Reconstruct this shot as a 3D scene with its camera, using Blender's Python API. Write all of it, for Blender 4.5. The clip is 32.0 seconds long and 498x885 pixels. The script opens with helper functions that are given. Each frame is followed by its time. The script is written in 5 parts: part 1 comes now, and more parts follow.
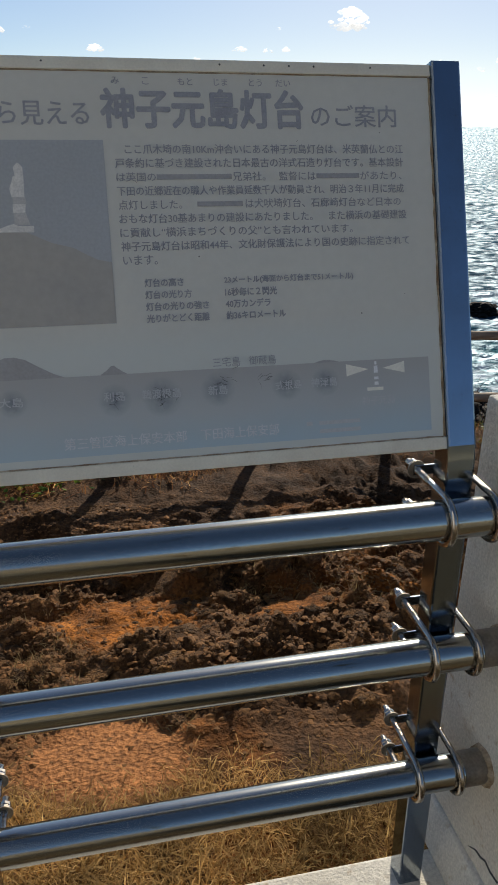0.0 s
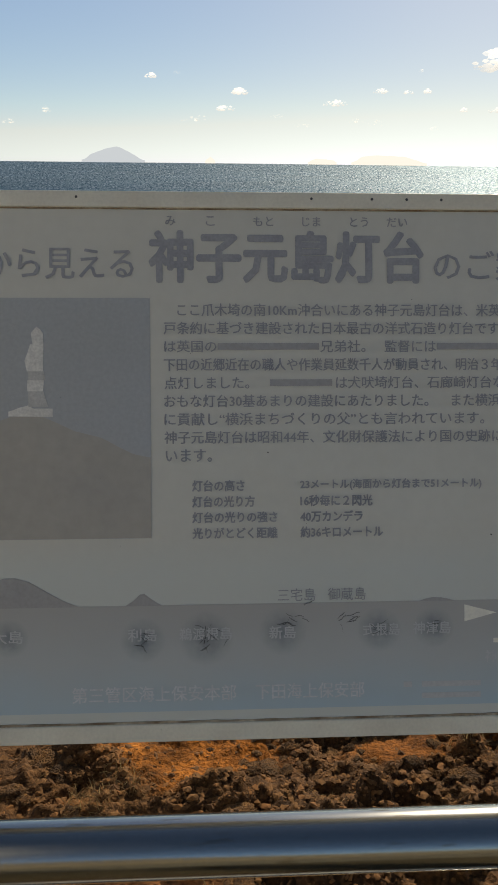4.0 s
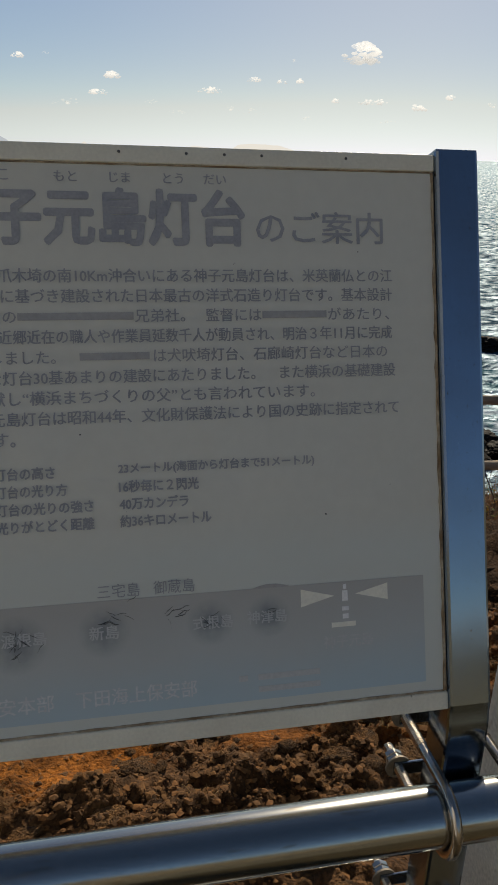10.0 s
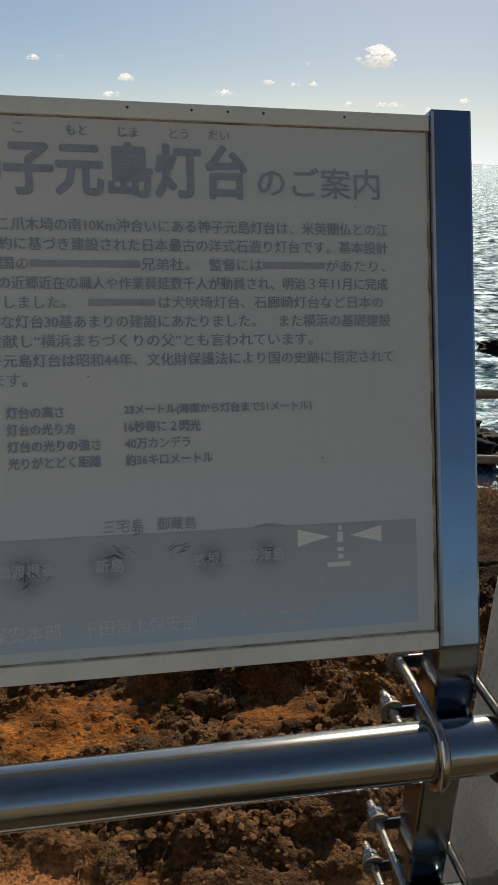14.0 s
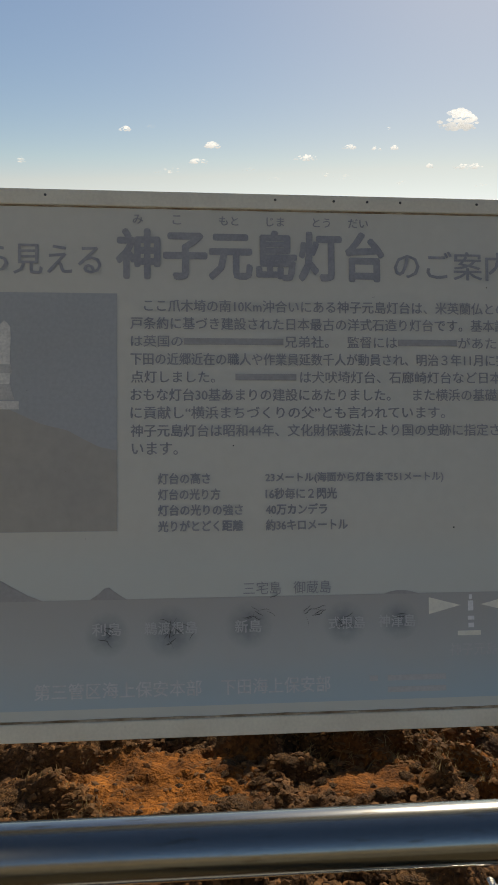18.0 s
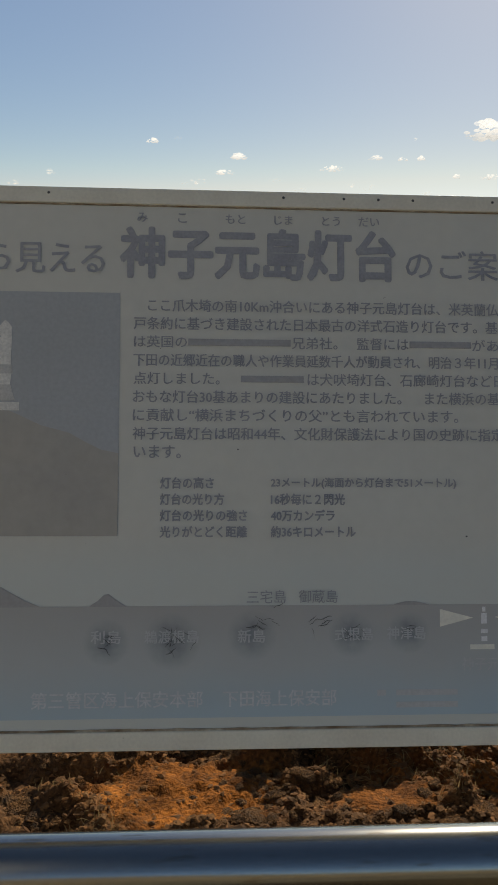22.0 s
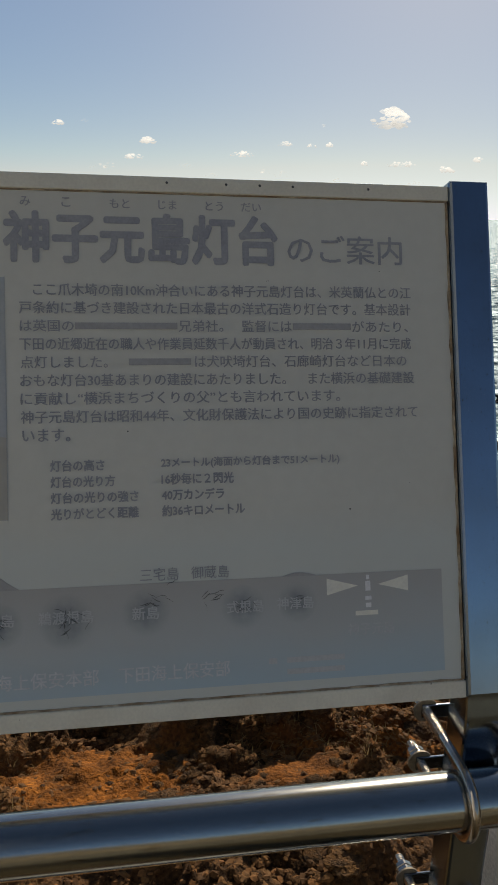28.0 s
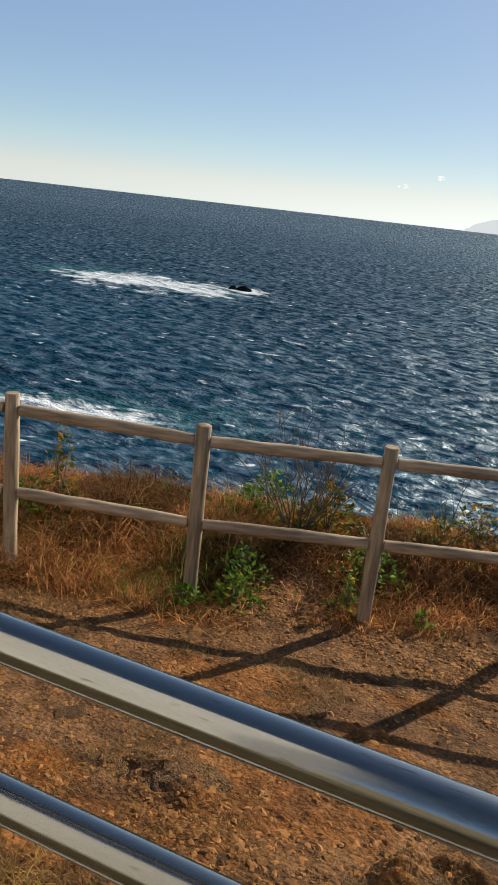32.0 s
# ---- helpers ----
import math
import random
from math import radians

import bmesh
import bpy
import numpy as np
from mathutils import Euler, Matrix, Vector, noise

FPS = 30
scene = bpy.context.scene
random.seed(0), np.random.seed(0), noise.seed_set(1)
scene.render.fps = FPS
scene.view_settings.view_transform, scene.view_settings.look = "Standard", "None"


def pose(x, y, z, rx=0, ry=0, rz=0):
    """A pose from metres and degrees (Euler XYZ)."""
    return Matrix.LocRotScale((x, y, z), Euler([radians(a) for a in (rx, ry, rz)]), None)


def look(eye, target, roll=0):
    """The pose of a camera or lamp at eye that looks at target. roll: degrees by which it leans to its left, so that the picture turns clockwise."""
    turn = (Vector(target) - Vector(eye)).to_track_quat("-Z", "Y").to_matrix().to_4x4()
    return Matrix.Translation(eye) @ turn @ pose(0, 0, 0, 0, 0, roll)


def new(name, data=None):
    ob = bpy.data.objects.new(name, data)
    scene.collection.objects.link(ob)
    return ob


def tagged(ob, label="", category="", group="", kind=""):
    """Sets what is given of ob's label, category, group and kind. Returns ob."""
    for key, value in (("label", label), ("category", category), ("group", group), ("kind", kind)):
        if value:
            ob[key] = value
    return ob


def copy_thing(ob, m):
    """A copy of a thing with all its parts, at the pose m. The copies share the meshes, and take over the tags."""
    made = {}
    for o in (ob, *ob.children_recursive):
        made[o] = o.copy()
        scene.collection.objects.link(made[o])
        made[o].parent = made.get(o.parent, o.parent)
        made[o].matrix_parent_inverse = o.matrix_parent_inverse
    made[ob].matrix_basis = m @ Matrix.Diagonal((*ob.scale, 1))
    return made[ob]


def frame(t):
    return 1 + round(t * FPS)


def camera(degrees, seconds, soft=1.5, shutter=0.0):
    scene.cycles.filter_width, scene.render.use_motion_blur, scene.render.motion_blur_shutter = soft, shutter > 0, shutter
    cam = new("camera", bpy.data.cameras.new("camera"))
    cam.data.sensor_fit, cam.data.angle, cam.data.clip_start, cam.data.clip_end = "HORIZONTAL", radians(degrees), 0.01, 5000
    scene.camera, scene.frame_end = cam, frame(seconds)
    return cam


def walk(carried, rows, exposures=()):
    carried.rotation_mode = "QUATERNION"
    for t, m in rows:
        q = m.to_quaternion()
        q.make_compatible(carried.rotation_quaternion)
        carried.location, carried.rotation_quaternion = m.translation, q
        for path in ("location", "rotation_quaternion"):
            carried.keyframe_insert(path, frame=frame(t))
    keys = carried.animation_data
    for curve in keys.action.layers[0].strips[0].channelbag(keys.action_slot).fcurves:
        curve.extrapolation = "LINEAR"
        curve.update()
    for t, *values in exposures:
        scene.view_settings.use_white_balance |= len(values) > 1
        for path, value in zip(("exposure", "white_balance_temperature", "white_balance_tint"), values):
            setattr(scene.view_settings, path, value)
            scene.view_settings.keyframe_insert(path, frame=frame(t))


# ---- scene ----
cam = camera(35.97, 32.0, 1.7)

PATH = [
    (0, (0.259, -1.217, 1.363), (0.659, 0.585, 0.594), 0.41),
    (0.5, (0.271, -0.971, 1.389), (0.680, 0.833, 0.628), 0.32),
    (1, (0.361, -0.844, 1.400), (0.713, 0.976, 0.649), 0.77),
    (1.5, (0.433, -0.768, 1.421), (0.589, 1.081, 0.673), 1.04),
    (2, (0.358, -0.769, 1.455), (0.477, 1.086, 0.717), 0.95),
    (2.5, (0.306, -0.777, 1.456), (0.418, 1.079, 0.719), 0.92),
    (3, (0.315, -0.813, 1.495), (0.322, 1.049, 0.765), 0.09),
    (3.5, (0.332, -0.804, 1.496), (0.304, 1.062, 0.777), -0.21),
    (4, (0.391, -0.797, 1.499), (0.492, 1.078, 0.811), 0.64),
    (4.5, (0.470, -0.791, 1.492), (0.796, 1.065, 0.820), 1.95),
    (6.5, (0.475, -0.757, 1.484), (0.846, 1.087, 0.803), 1.98),
    (7, (0.491, -0.745, 1.469), (0.868, 1.096, 0.783), 1.96),
    (7.5, (0.488, -0.765, 1.478), (0.870, 1.075, 0.791), 2.07),
    (8, (0.477, -0.760, 1.486), (0.861, 1.078, 0.799), 1.97),
    (8.5, (0.475, -0.740, 1.474), (0.860, 1.098, 0.785), 1.90),
    (9, (0.480, -0.734, 1.466), (0.870, 1.101, 0.772), 1.87),
    (9.5, (0.476, -0.714, 1.457), (0.868, 1.117, 0.753), 1.85),
    (10, (0.481, -0.729, 1.460), (0.875, 1.099, 0.750), 1.89),
    (10.5, (0.498, -0.731, 1.450), (0.899, 1.092, 0.733), 1.96),
    (11, (0.496, -0.750, 1.452), (0.901, 1.070, 0.728), 1.96),
    (11.5, (0.501, -0.760, 1.459), (0.910, 1.059, 0.735), 2.03),
    (12, (0.505, -0.759, 1.454), (0.918, 1.058, 0.728), 2.04),
    (12.5, (0.505, -0.760, 1.453), (0.931, 1.055, 0.728), 2.13),
    (13, (0.495, -0.761, 1.450), (0.929, 1.052, 0.725), 2.13),
    (13.5, (0.515, -0.768, 1.431), (0.956, 1.042, 0.705), 2.16),
    (14, (0.483, -0.796, 1.408), (0.850, 1.039, 0.703), 2.08),
    (14.5, (0.469, -0.804, 1.411), (0.752, 1.059, 0.740), 1.66),
    (15, (0.426, -0.818, 1.419), (0.661, 1.059, 0.770), 1.30),
    (15.5, (0.416, -0.812, 1.426), (0.634, 1.072, 0.791), 1.30),
    (17.5, (0.413, -0.813, 1.440), (0.598, 1.091, 0.855), 1.24),
    (18, (0.399, -0.829, 1.438), (0.572, 1.079, 0.865), 1.25),
    (18.5, (0.394, -0.818, 1.431), (0.543, 1.095, 0.868), 1.33),
    (19, (0.412, -0.798, 1.437), (0.542, 1.118, 0.879), 1.35),
    (19.5, (0.425, -0.825, 1.443), (0.556, 1.094, 0.895), 1.49),
    (20, (0.402, -0.822, 1.442), (0.534, 1.099, 0.902), 1.53),
    (20.5, (0.410, -0.822, 1.438), (0.540, 1.101, 0.902), 1.47),
    (21, (0.433, -0.777, 1.432), (0.556, 1.145, 0.892), 1.40),
    (21.5, (0.437, -0.789, 1.433), (0.550, 1.131, 0.886), 1.22),
    (22, (0.425, -0.805, 1.423), (0.536, 1.115, 0.873), 1.22),
    (22.5, (0.409, -0.790, 1.418), (0.522, 1.127, 0.860), 1.25),
    (23, (0.413, -0.791, 1.417), (0.530, 1.124, 0.853), 1.29),
    (23.5, (0.413, -0.787, 1.417), (0.530, 1.127, 0.847), 1.28),
    (24, (0.419, -0.794, 1.423), (0.539, 1.118, 0.849), 1.36),
    (24.5, (0.421, -0.803, 1.422), (0.543, 1.109, 0.847), 1.33),
    (25, (0.425, -0.798, 1.421), (0.549, 1.113, 0.845), 1.23),
    (25.5, (0.428, -0.806, 1.422), (0.555, 1.105, 0.845), 1.21),
    (27.5, (0.441, -0.859, 1.425), (0.748, 1.033, 0.853), 1.34),
    (28, (0.458, -0.835, 1.423), (0.783, 1.051, 0.845), 1.61),
    (28.5, (0.478, -0.837, 1.428), (0.998, 0.993, 0.811), 1.28),
    (29, (0.487, -0.860, 1.436), (1.096, 0.938, 0.806), 1.12),
    (29.5, (0.488, -0.864, 1.438), (1.103, 0.933, 0.812), 1.14),
    (30, (0.495, -0.862, 1.441), (1.114, 0.934, 0.816), 1.11),
    (30.5, (0.501, -0.829, 1.432), (1.104, 0.968, 0.794), 1.33),
    (30.8, (0.404, -0.756, 1.408), (0.679, 1.103, 0.725), 3.71),
    (31, (0.175, -0.760, 1.404), (-0.066, 1.107, 0.729), 5.59),
    (31.2, (-0.018, -0.847, 1.388), (-0.706, 0.902, 0.703), 6.08),
    (31.4, (-0.233, -0.906, 1.379), (-1.084, 0.764, 0.681), 5.33),
    (31.5, (-0.304, -0.962, 1.418), (-1.164, 0.703, 0.718), 5.25),
    (31.7, (-0.490, -0.953, 1.411), (-1.304, 0.751, 0.754), 5.62),
    (32, (-0.759, -0.906, 1.378), (-1.475, 0.865, 0.788), 6.49),
]
EXPOSURES = [(t, stops, kelvin, 8) for t, stops, kelvin in (
    (0, 0.40, 7350), (1.0, 0.40, 7650), (3.0, 0.43, 7950), (4.0, 0.28, 8300), (4.5, -0.03, 8150), (9.0, -0.02, 8050), (15.0, 0.0, 7900), (20.0, 0.06, 8200),
    (25.5, 0.05, 8050), (28.0, -0.02, 8100), (30.5, -0.02, 8150), (31.0, 0.06, 8150), (31.4, 0.30, 8150), (32, 0.48, 8150))]
walk(cam, [(t, look(eye, target, roll)) for t, eye, target, roll in PATH], EXPOSURES)

# ---- sky and sun ----
SUN_AZ, SUN_EL = radians(23.0), radians(28.0)      # right of +y, above the horizon
world = bpy.data.worlds.new("daylight")
scene.world = world
world.use_nodes = True
wn = world.node_tree.nodes
sky = wn.new("ShaderNodeTexSky")
sky.sky_type, sky.sun_disc = 'NISHITA', False
sky.sun_elevation, sky.sun_rotation = SUN_EL, SUN_AZ
sky.altitude, sky.air_density, sky.dust_density, sky.ozone_density = 10, 0.6, 0.27, 3.0
wn["Background"].inputs["Strength"].default_value = 0.112
# sea haze whitens the low sky, where the clear-air model turns yellow and green
wl = world.node_tree.links
pale = wn.new("ShaderNodeHueSaturation")
pale.inputs["Saturation"].default_value = 1.03
cut, join = wn.new("ShaderNodeSeparateColor"), wn.new("ShaderNodeCombineColor")


def reckon(operation, a, b, c=None):
    n = wn.new("ShaderNodeMath")
    n.operation = operation
    for k, v in enumerate((a, b, c)):
        if isinstance(v, float):
            n.inputs[k].default_value = v
        elif v is not None:
            wl.new(v, n.inputs[k])
    return n.outputs[0]


wl.new(sky.outputs[0], pale.inputs["Color"])
wl.new(pale.outputs[0], cut.inputs[0])
sky_r, sky_g, sky_b = cut.outputs
low_b = reckon('MAXIMUM', sky_b, reckon('MULTIPLY', sky_r, 1.35))
low_g = reckon('MINIMUM', reckon('ADD', sky_g, reckon('MULTIPLY', reckon('SUBTRACT', low_b, sky_b), 0.33)), reckon('MULTIPLY', reckon('ADD', sky_r, low_b), 0.501))
dim = reckon('MINIMUM', reckon('POWER', reckon('MULTIPLY', low_b, 0.20), -0.58), 1.0)
for k, v in enumerate((sky_r, low_g, low_b)):
    wl.new(reckon('MULTIPLY', v, dim), join.inputs[k])
wl.new(join.outputs[0], wn["Background"].inputs[0])

sun_data = bpy.data.lights.new("sun", 'SUN')
sun_data.energy, sun_data.angle, sun_data.color = 3.7, radians(0.53), (1.0, 0.955, 0.90)
sun = new("sun", sun_data)
sun_way = Vector((math.sin(SUN_AZ) * math.cos(SUN_EL), math.cos(SUN_AZ) * math.cos(SUN_EL), math.sin(SUN_EL)))
sun.matrix_world = look(sun_way * 50, (0, 0, 0))


# ---- helpers of the scene ----
def lattice(ix, iy, seed):
    h = (ix.astype(np.int64) * 374761393 + iy.astype(np.int64) * 668265263 + seed * 1442695041) & 0x7FFFFFFF
    h = ((h ^ (h >> 13)) * 1274126177) & 0x7FFFFFFF
    h = ((h ^ (h >> 16)) * 1911520717) & 0x7FFFFFFF
    return ((h ^ (h >> 15)) & 0xFFFF) / 65535.0


def noise2(x, y, seed=0):
    """Smooth noise from 0 to 1, one cell a unit."""
    x, y = np.asarray(x, float), np.asarray(y, float)
    ix, iy = np.floor(x), np.floor(y)
    fx, fy = x - ix, y - iy
    fx, fy = fx * fx * (3 - 2 * fx), fy * fy * (3 - 2 * fy)
    a, b = lattice(ix, iy, seed), lattice(ix + 1, iy, seed)
    c, d = lattice(ix, iy + 1, seed), lattice(ix + 1, iy + 1, seed)
    return (a * (1 - fx) + b * fx) * (1 - fy) + (c * (1 - fx) + d * fx) * fy


def fbm(x, y, octaves=4, seed=0):
    total, amp, norm = 0.0, 1.0, 0.0
    for k in range(octaves):
        total = total + amp * noise2(np.asarray(x) * 2 ** k + 17.3 * k, np.asarray(y) * 2 ** k - 9.1 * k, seed + k)
        norm += amp
        amp *= 0.5
    return total / norm


def bumps(x, y, seed=0):
    """Rounded lumps with sharp joints: 1 minus the distance to the nearest scattered point."""
    ix, iy = np.floor(x), np.floor(y)
    best = np.full(np.shape(x), 9.0)
    for dx in (-1, 0, 1):
        for dy in (-1, 0, 1):
            px, py = ix + dx + lattice(ix + dx, iy + dy, seed), iy + dy + lattice(ix + dx, iy + dy, seed + 7)
            best = np.minimum(best, (px - x) ** 2 + (py - y) ** 2)
    return np.clip(1 - np.sqrt(best), 0, 1)


def step_between(a, b, x):
    k = np.clip((np.asarray(x, float) - a) / (b - a), 0, 1)
    return k * k * (3 - 2 * k)


def mesh_of(name, bm):
    me = bpy.data.meshes.new(name)
    bm.to_mesh(me)
    bm.free()
    return me


def smooth(me, angle=40):
    for p in me.polygons:
        p.use_smooth = True
    me.set_sharp_from_angle(angle=radians(angle))
    return me


def part(name, bm, material, parent, label="", place=None, soft=0):
    me = bm if isinstance(bm, bpy.types.Mesh) else mesh_of(name, bm)
    if material is not None and not me.materials:
        me.materials.append(material)
    if soft:
        smooth(me, soft)
    ob = new(name, me)
    ob.parent = parent
    if place is not None:
        ob.matrix_basis = place
    if label:
        tagged(ob, label)
    return ob


def thing(name, label, category, group="", kind="", place=None):
    ob = new(name)
    ob.empty_display_size = 0.1
    if place is not None:
        ob.matrix_basis = place
    return tagged(ob, label, category, group, kind)


def solid(name, bm, material, label, category, group="", kind="", soft=0):
    ob = part(name, bm, material, None, soft=soft)
    return tagged(ob, label, category, group, kind)


def box(lo, hi, bevel=0.0, segments=2):
    bm = bmesh.new()
    bmesh.ops.create_cube(bm, size=1)
    for v in bm.verts:
        v.co = Vector([lo[k] + (v.co[k] + 0.5) * (hi[k] - lo[k]) for k in range(3)])
    if bevel:
        bmesh.ops.bevel(bm, geom=bm.edges[:], offset=bevel, segments=segments, affect='EDGES', profile=0.5)
    return bm


def loft(rings, closed=True, caps=True):
    """A skin over rings of points, all with as many points."""
    bm = bmesh.new()
    vs = [[bm.verts.new(p) for p in ring] for ring in rings]
    n = len(rings[0])
    for a, b in zip(vs, vs[1:]):
        for k in range(n if closed else n - 1):
            bm.faces.new((a[k], a[(k + 1) % n], b[(k + 1) % n], b[k]))
    if caps:
        bm.faces.new(vs[0][::-1])
        bm.faces.new(vs[-1])
    bmesh.ops.recalc_face_normals(bm, faces=bm.faces[:])
    return bm


def tube(points, radii, sides=12, caps=True):
    """A round rod along points."""
    pts = [Vector(p) for p in points]
    radii = radii if isinstance(radii, (list, tuple)) else [radii] * len(pts)
    rings, side = [], None
    for k, p in enumerate(pts):
        way = (pts[min(k + 1, len(pts) - 1)] - pts[max(k - 1, 0)]).normalized()
        if side is None:
            side = way.orthogonal().normalized()
        side = (side - way * side.dot(way)).normalized()
        other = way.cross(side)
        rings.append([p + radii[k] * (math.cos(a) * side + math.sin(a) * other) for a in (2 * math.pi * j / sides for j in range(sides))])
    return loft(rings, caps=caps)


def merged(bms):
    out = bmesh.new()
    for bm in bms:
        me = mesh_of("tmp", bm)
        out.from_mesh(me)
        bpy.data.meshes.remove(me)
    return out


def raw_mesh(name, verts, faces, tints=None):
    """A mesh from arrays; tints: a colour for each vertex."""
    me = bpy.data.meshes.new(name)
    verts, faces = np.asarray(verts, np.float32), np.asarray(faces, np.int32)
    n, m, k = len(verts), len(faces), faces.shape[1]
    me.vertices.add(n)
    me.vertices.foreach_set("co", verts.ravel())
    me.loops.add(m * k)
    me.loops.foreach_set("vertex_index", faces.ravel())
    me.polygons.add(m)
    me.polygons.foreach_set("loop_start", np.arange(0, m * k, k, dtype=np.int32))
    me.update(calc_edges=True)
    if tints is not None:
        t = np.ones((n, 4), np.float32)
        t[:, :3] = tints
        me.attributes.new("tint", 'FLOAT_COLOR', 'POINT').data.foreach_set("color", t.ravel())
    me.validate()
    me.polygons.foreach_set("use_smooth", np.zeros(m, bool))
    return me


def sheet(name, xx, yy, zz, tints=None):
    r, c = xx.shape
    idx = np.arange(r * c).reshape(r, c)
    faces = np.stack([idx[:-1, :-1], idx[:-1, 1:], idx[1:, 1:], idx[1:, :-1]], -1).reshape(-1, 4)
    me = raw_mesh(name, np.stack([xx, yy, zz], -1).reshape(-1, 3), faces, None if tints is None else tints.reshape(-1, 3))
    me.polygons.foreach_set("use_smooth", np.ones(len(faces), bool))
    return me


# ---- materials ----
def material(name, base=(0.5, 0.5, 0.5), rough=0.6, metal=0.0, other=None, scale=8.0, fine=80.0, vary=0.12, bump=0.1,
             bump_dist=0.002, rough_vary=0.1, tint=False, stains=None, spec=0.5, random_vary=0.0, contrast=(0.35, 0.65), stretch=None):
    """A surface with a base colour, a second colour mixed in by coarse noise, fine grain, relief and an uneven gloss."""
    m = bpy.data.materials.new(name)
    m.use_nodes = True
    nt = m.node_tree
    N, L = nt.nodes, nt.links
    b = N["Principled BSDF"]
    b.inputs["Metallic"].default_value = metal
    b.inputs["Specular IOR Level"].default_value = spec
    geo = N.new("ShaderNodeTexCoord")
    pos = geo.outputs["Object"]
    if stretch:
        mp = N.new("ShaderNodeMapping")
        mp.inputs["Scale"].default_value = stretch
        L.new(pos, mp.inputs[0])
        pos = mp.outputs[0]

    def noise_node(s, detail=4.0):
        n = N.new("ShaderNodeTexNoise")
        n.inputs["Scale"].default_value, n.inputs["Detail"].default_value = s, detail
        L.new(pos, n.inputs["Vector"])
        return n.outputs["Fac"]

    def ramp(fac, lo, hi, a=0.0, c=1.0):
        r = N.new("ShaderNodeMapRange")
        r.inputs[1].default_value, r.inputs[2].default_value, r.inputs[3].default_value, r.inputs[4].default_value = lo, hi, a, c
        L.new(fac, r.inputs[0])
        return r.outputs[0]

    def mix(fac, a, c, mode='MIX'):
        x = N.new("ShaderNodeMix")
        x.data_type, x.blend_type = 'RGBA', mode
        for sock, v in ((x.inputs[0], fac), (x.inputs[6], a), (x.inputs[7], c)):
            if isinstance(v, bpy.types.NodeSocket):
                L.new(v, sock)
            else:
                sock.default_value = v if isinstance(v, float) else (*v, 1)
        return x.outputs[2]

    big, small = noise_node(scale), noise_node(fine, 5.0)
    if tint:
        at = N.new("ShaderNodeAttribute")
        at.attribute_name = "tint"
        col = at.outputs["Color"]
    else:
        col = mix(ramp(big, *contrast), base, other or tuple(c * 0.8 for c in base))
    dark = mix(ramp(small, 0.3, 0.7, 1.0, 0.0), (1, 1, 1), (1 - vary * 2,) * 3)
    col = mix(1.0, col, dark, 'MULTIPLY')
    if stains:
        colour, s, lo, hi = stains
        col = mix(ramp(noise_node(s, 6.0), lo, hi), col, colour)
    if random_vary:
        oi = N.new("ShaderNodeObjectInfo")
        col = mix(1.0, col, mix(oi.outputs["Random"], (1 - random_vary,) * 3, (1 + random_vary,) * 3), 'MULTIPLY')
    L.new(col, b.inputs["Base Color"])
    L.new(ramp(big, 0.3, 0.7, max(rough - rough_vary, 0.02), min(rough + rough_vary, 1.0)), b.inputs["Roughness"])
    if bump:
        bn = N.new("ShaderNodeBump")
        bn.inputs["Strength"].default_value, bn.inputs["Distance"].default_value = bump, bump_dist
        L.new(small, bn.inputs["Height"])
        L.new(bn.outputs[0], b.inputs["Normal"])
    return m


STEEL = material("stainless_steel", (0.435, 0.445, 0.43), 0.17, 1.0, (0.36, 0.355, 0.325), 7, 500, 0.06, 0.03, 0.0003, 0.06, stretch=(0.15, 1, 1),
                 stains=((0.20, 0.15, 0.09), 90, 0.63, 0.76))
POST_STEEL = material("post_steel", (0.25, 0.31, 0.375), 0.13, 1.0, (0.23, 0.27, 0.315), 9, 500, 0.04, 0.02, 0.0003, 0.04,
                      stains=((0.13, 0.10, 0.075), 300, 0.665, 0.72))
BOLT_STEEL = material("bolt_steel", (0.54, 0.50, 0.45), 0.22, 1.0, (0.38, 0.32, 0.25), 60, 700, 0.08, 0.05, 0.0004, 0.07)
ALUMINIUM = material("painted_frame", (0.74, 0.71, 0.59), 0.5, 0.0, (0.66, 0.62, 0.51), 14, 250, 0.05, 0.05, 0.0005,
                     stains=((0.16, 0.13, 0.09), 90, 0.72, 0.78))
SEALANT = material("dirty_sealant", (0.24, 0.15, 0.075), 0.8, 0.0, (0.55, 0.46, 0.33), 30, 180, 0.2, 0.4, 0.002)
PANEL = material("white_panel", (0.585, 0.578, 0.508), 0.40, 0.0, (0.56, 0.555, 0.49), 4, 60, 0.02, 0.02, 0.0004)


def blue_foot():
    """The panel turns faintly blue towards the island picture."""
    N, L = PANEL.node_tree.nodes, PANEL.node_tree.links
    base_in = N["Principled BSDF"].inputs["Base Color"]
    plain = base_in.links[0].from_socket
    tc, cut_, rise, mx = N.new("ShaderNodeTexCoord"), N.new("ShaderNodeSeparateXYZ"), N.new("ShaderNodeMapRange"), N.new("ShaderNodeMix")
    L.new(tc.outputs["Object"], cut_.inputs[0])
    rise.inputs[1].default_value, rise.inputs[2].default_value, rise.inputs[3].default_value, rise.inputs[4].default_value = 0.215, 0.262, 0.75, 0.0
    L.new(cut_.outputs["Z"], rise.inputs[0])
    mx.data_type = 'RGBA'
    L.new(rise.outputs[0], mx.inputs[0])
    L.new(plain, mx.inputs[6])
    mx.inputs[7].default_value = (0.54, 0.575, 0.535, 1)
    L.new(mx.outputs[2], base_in)


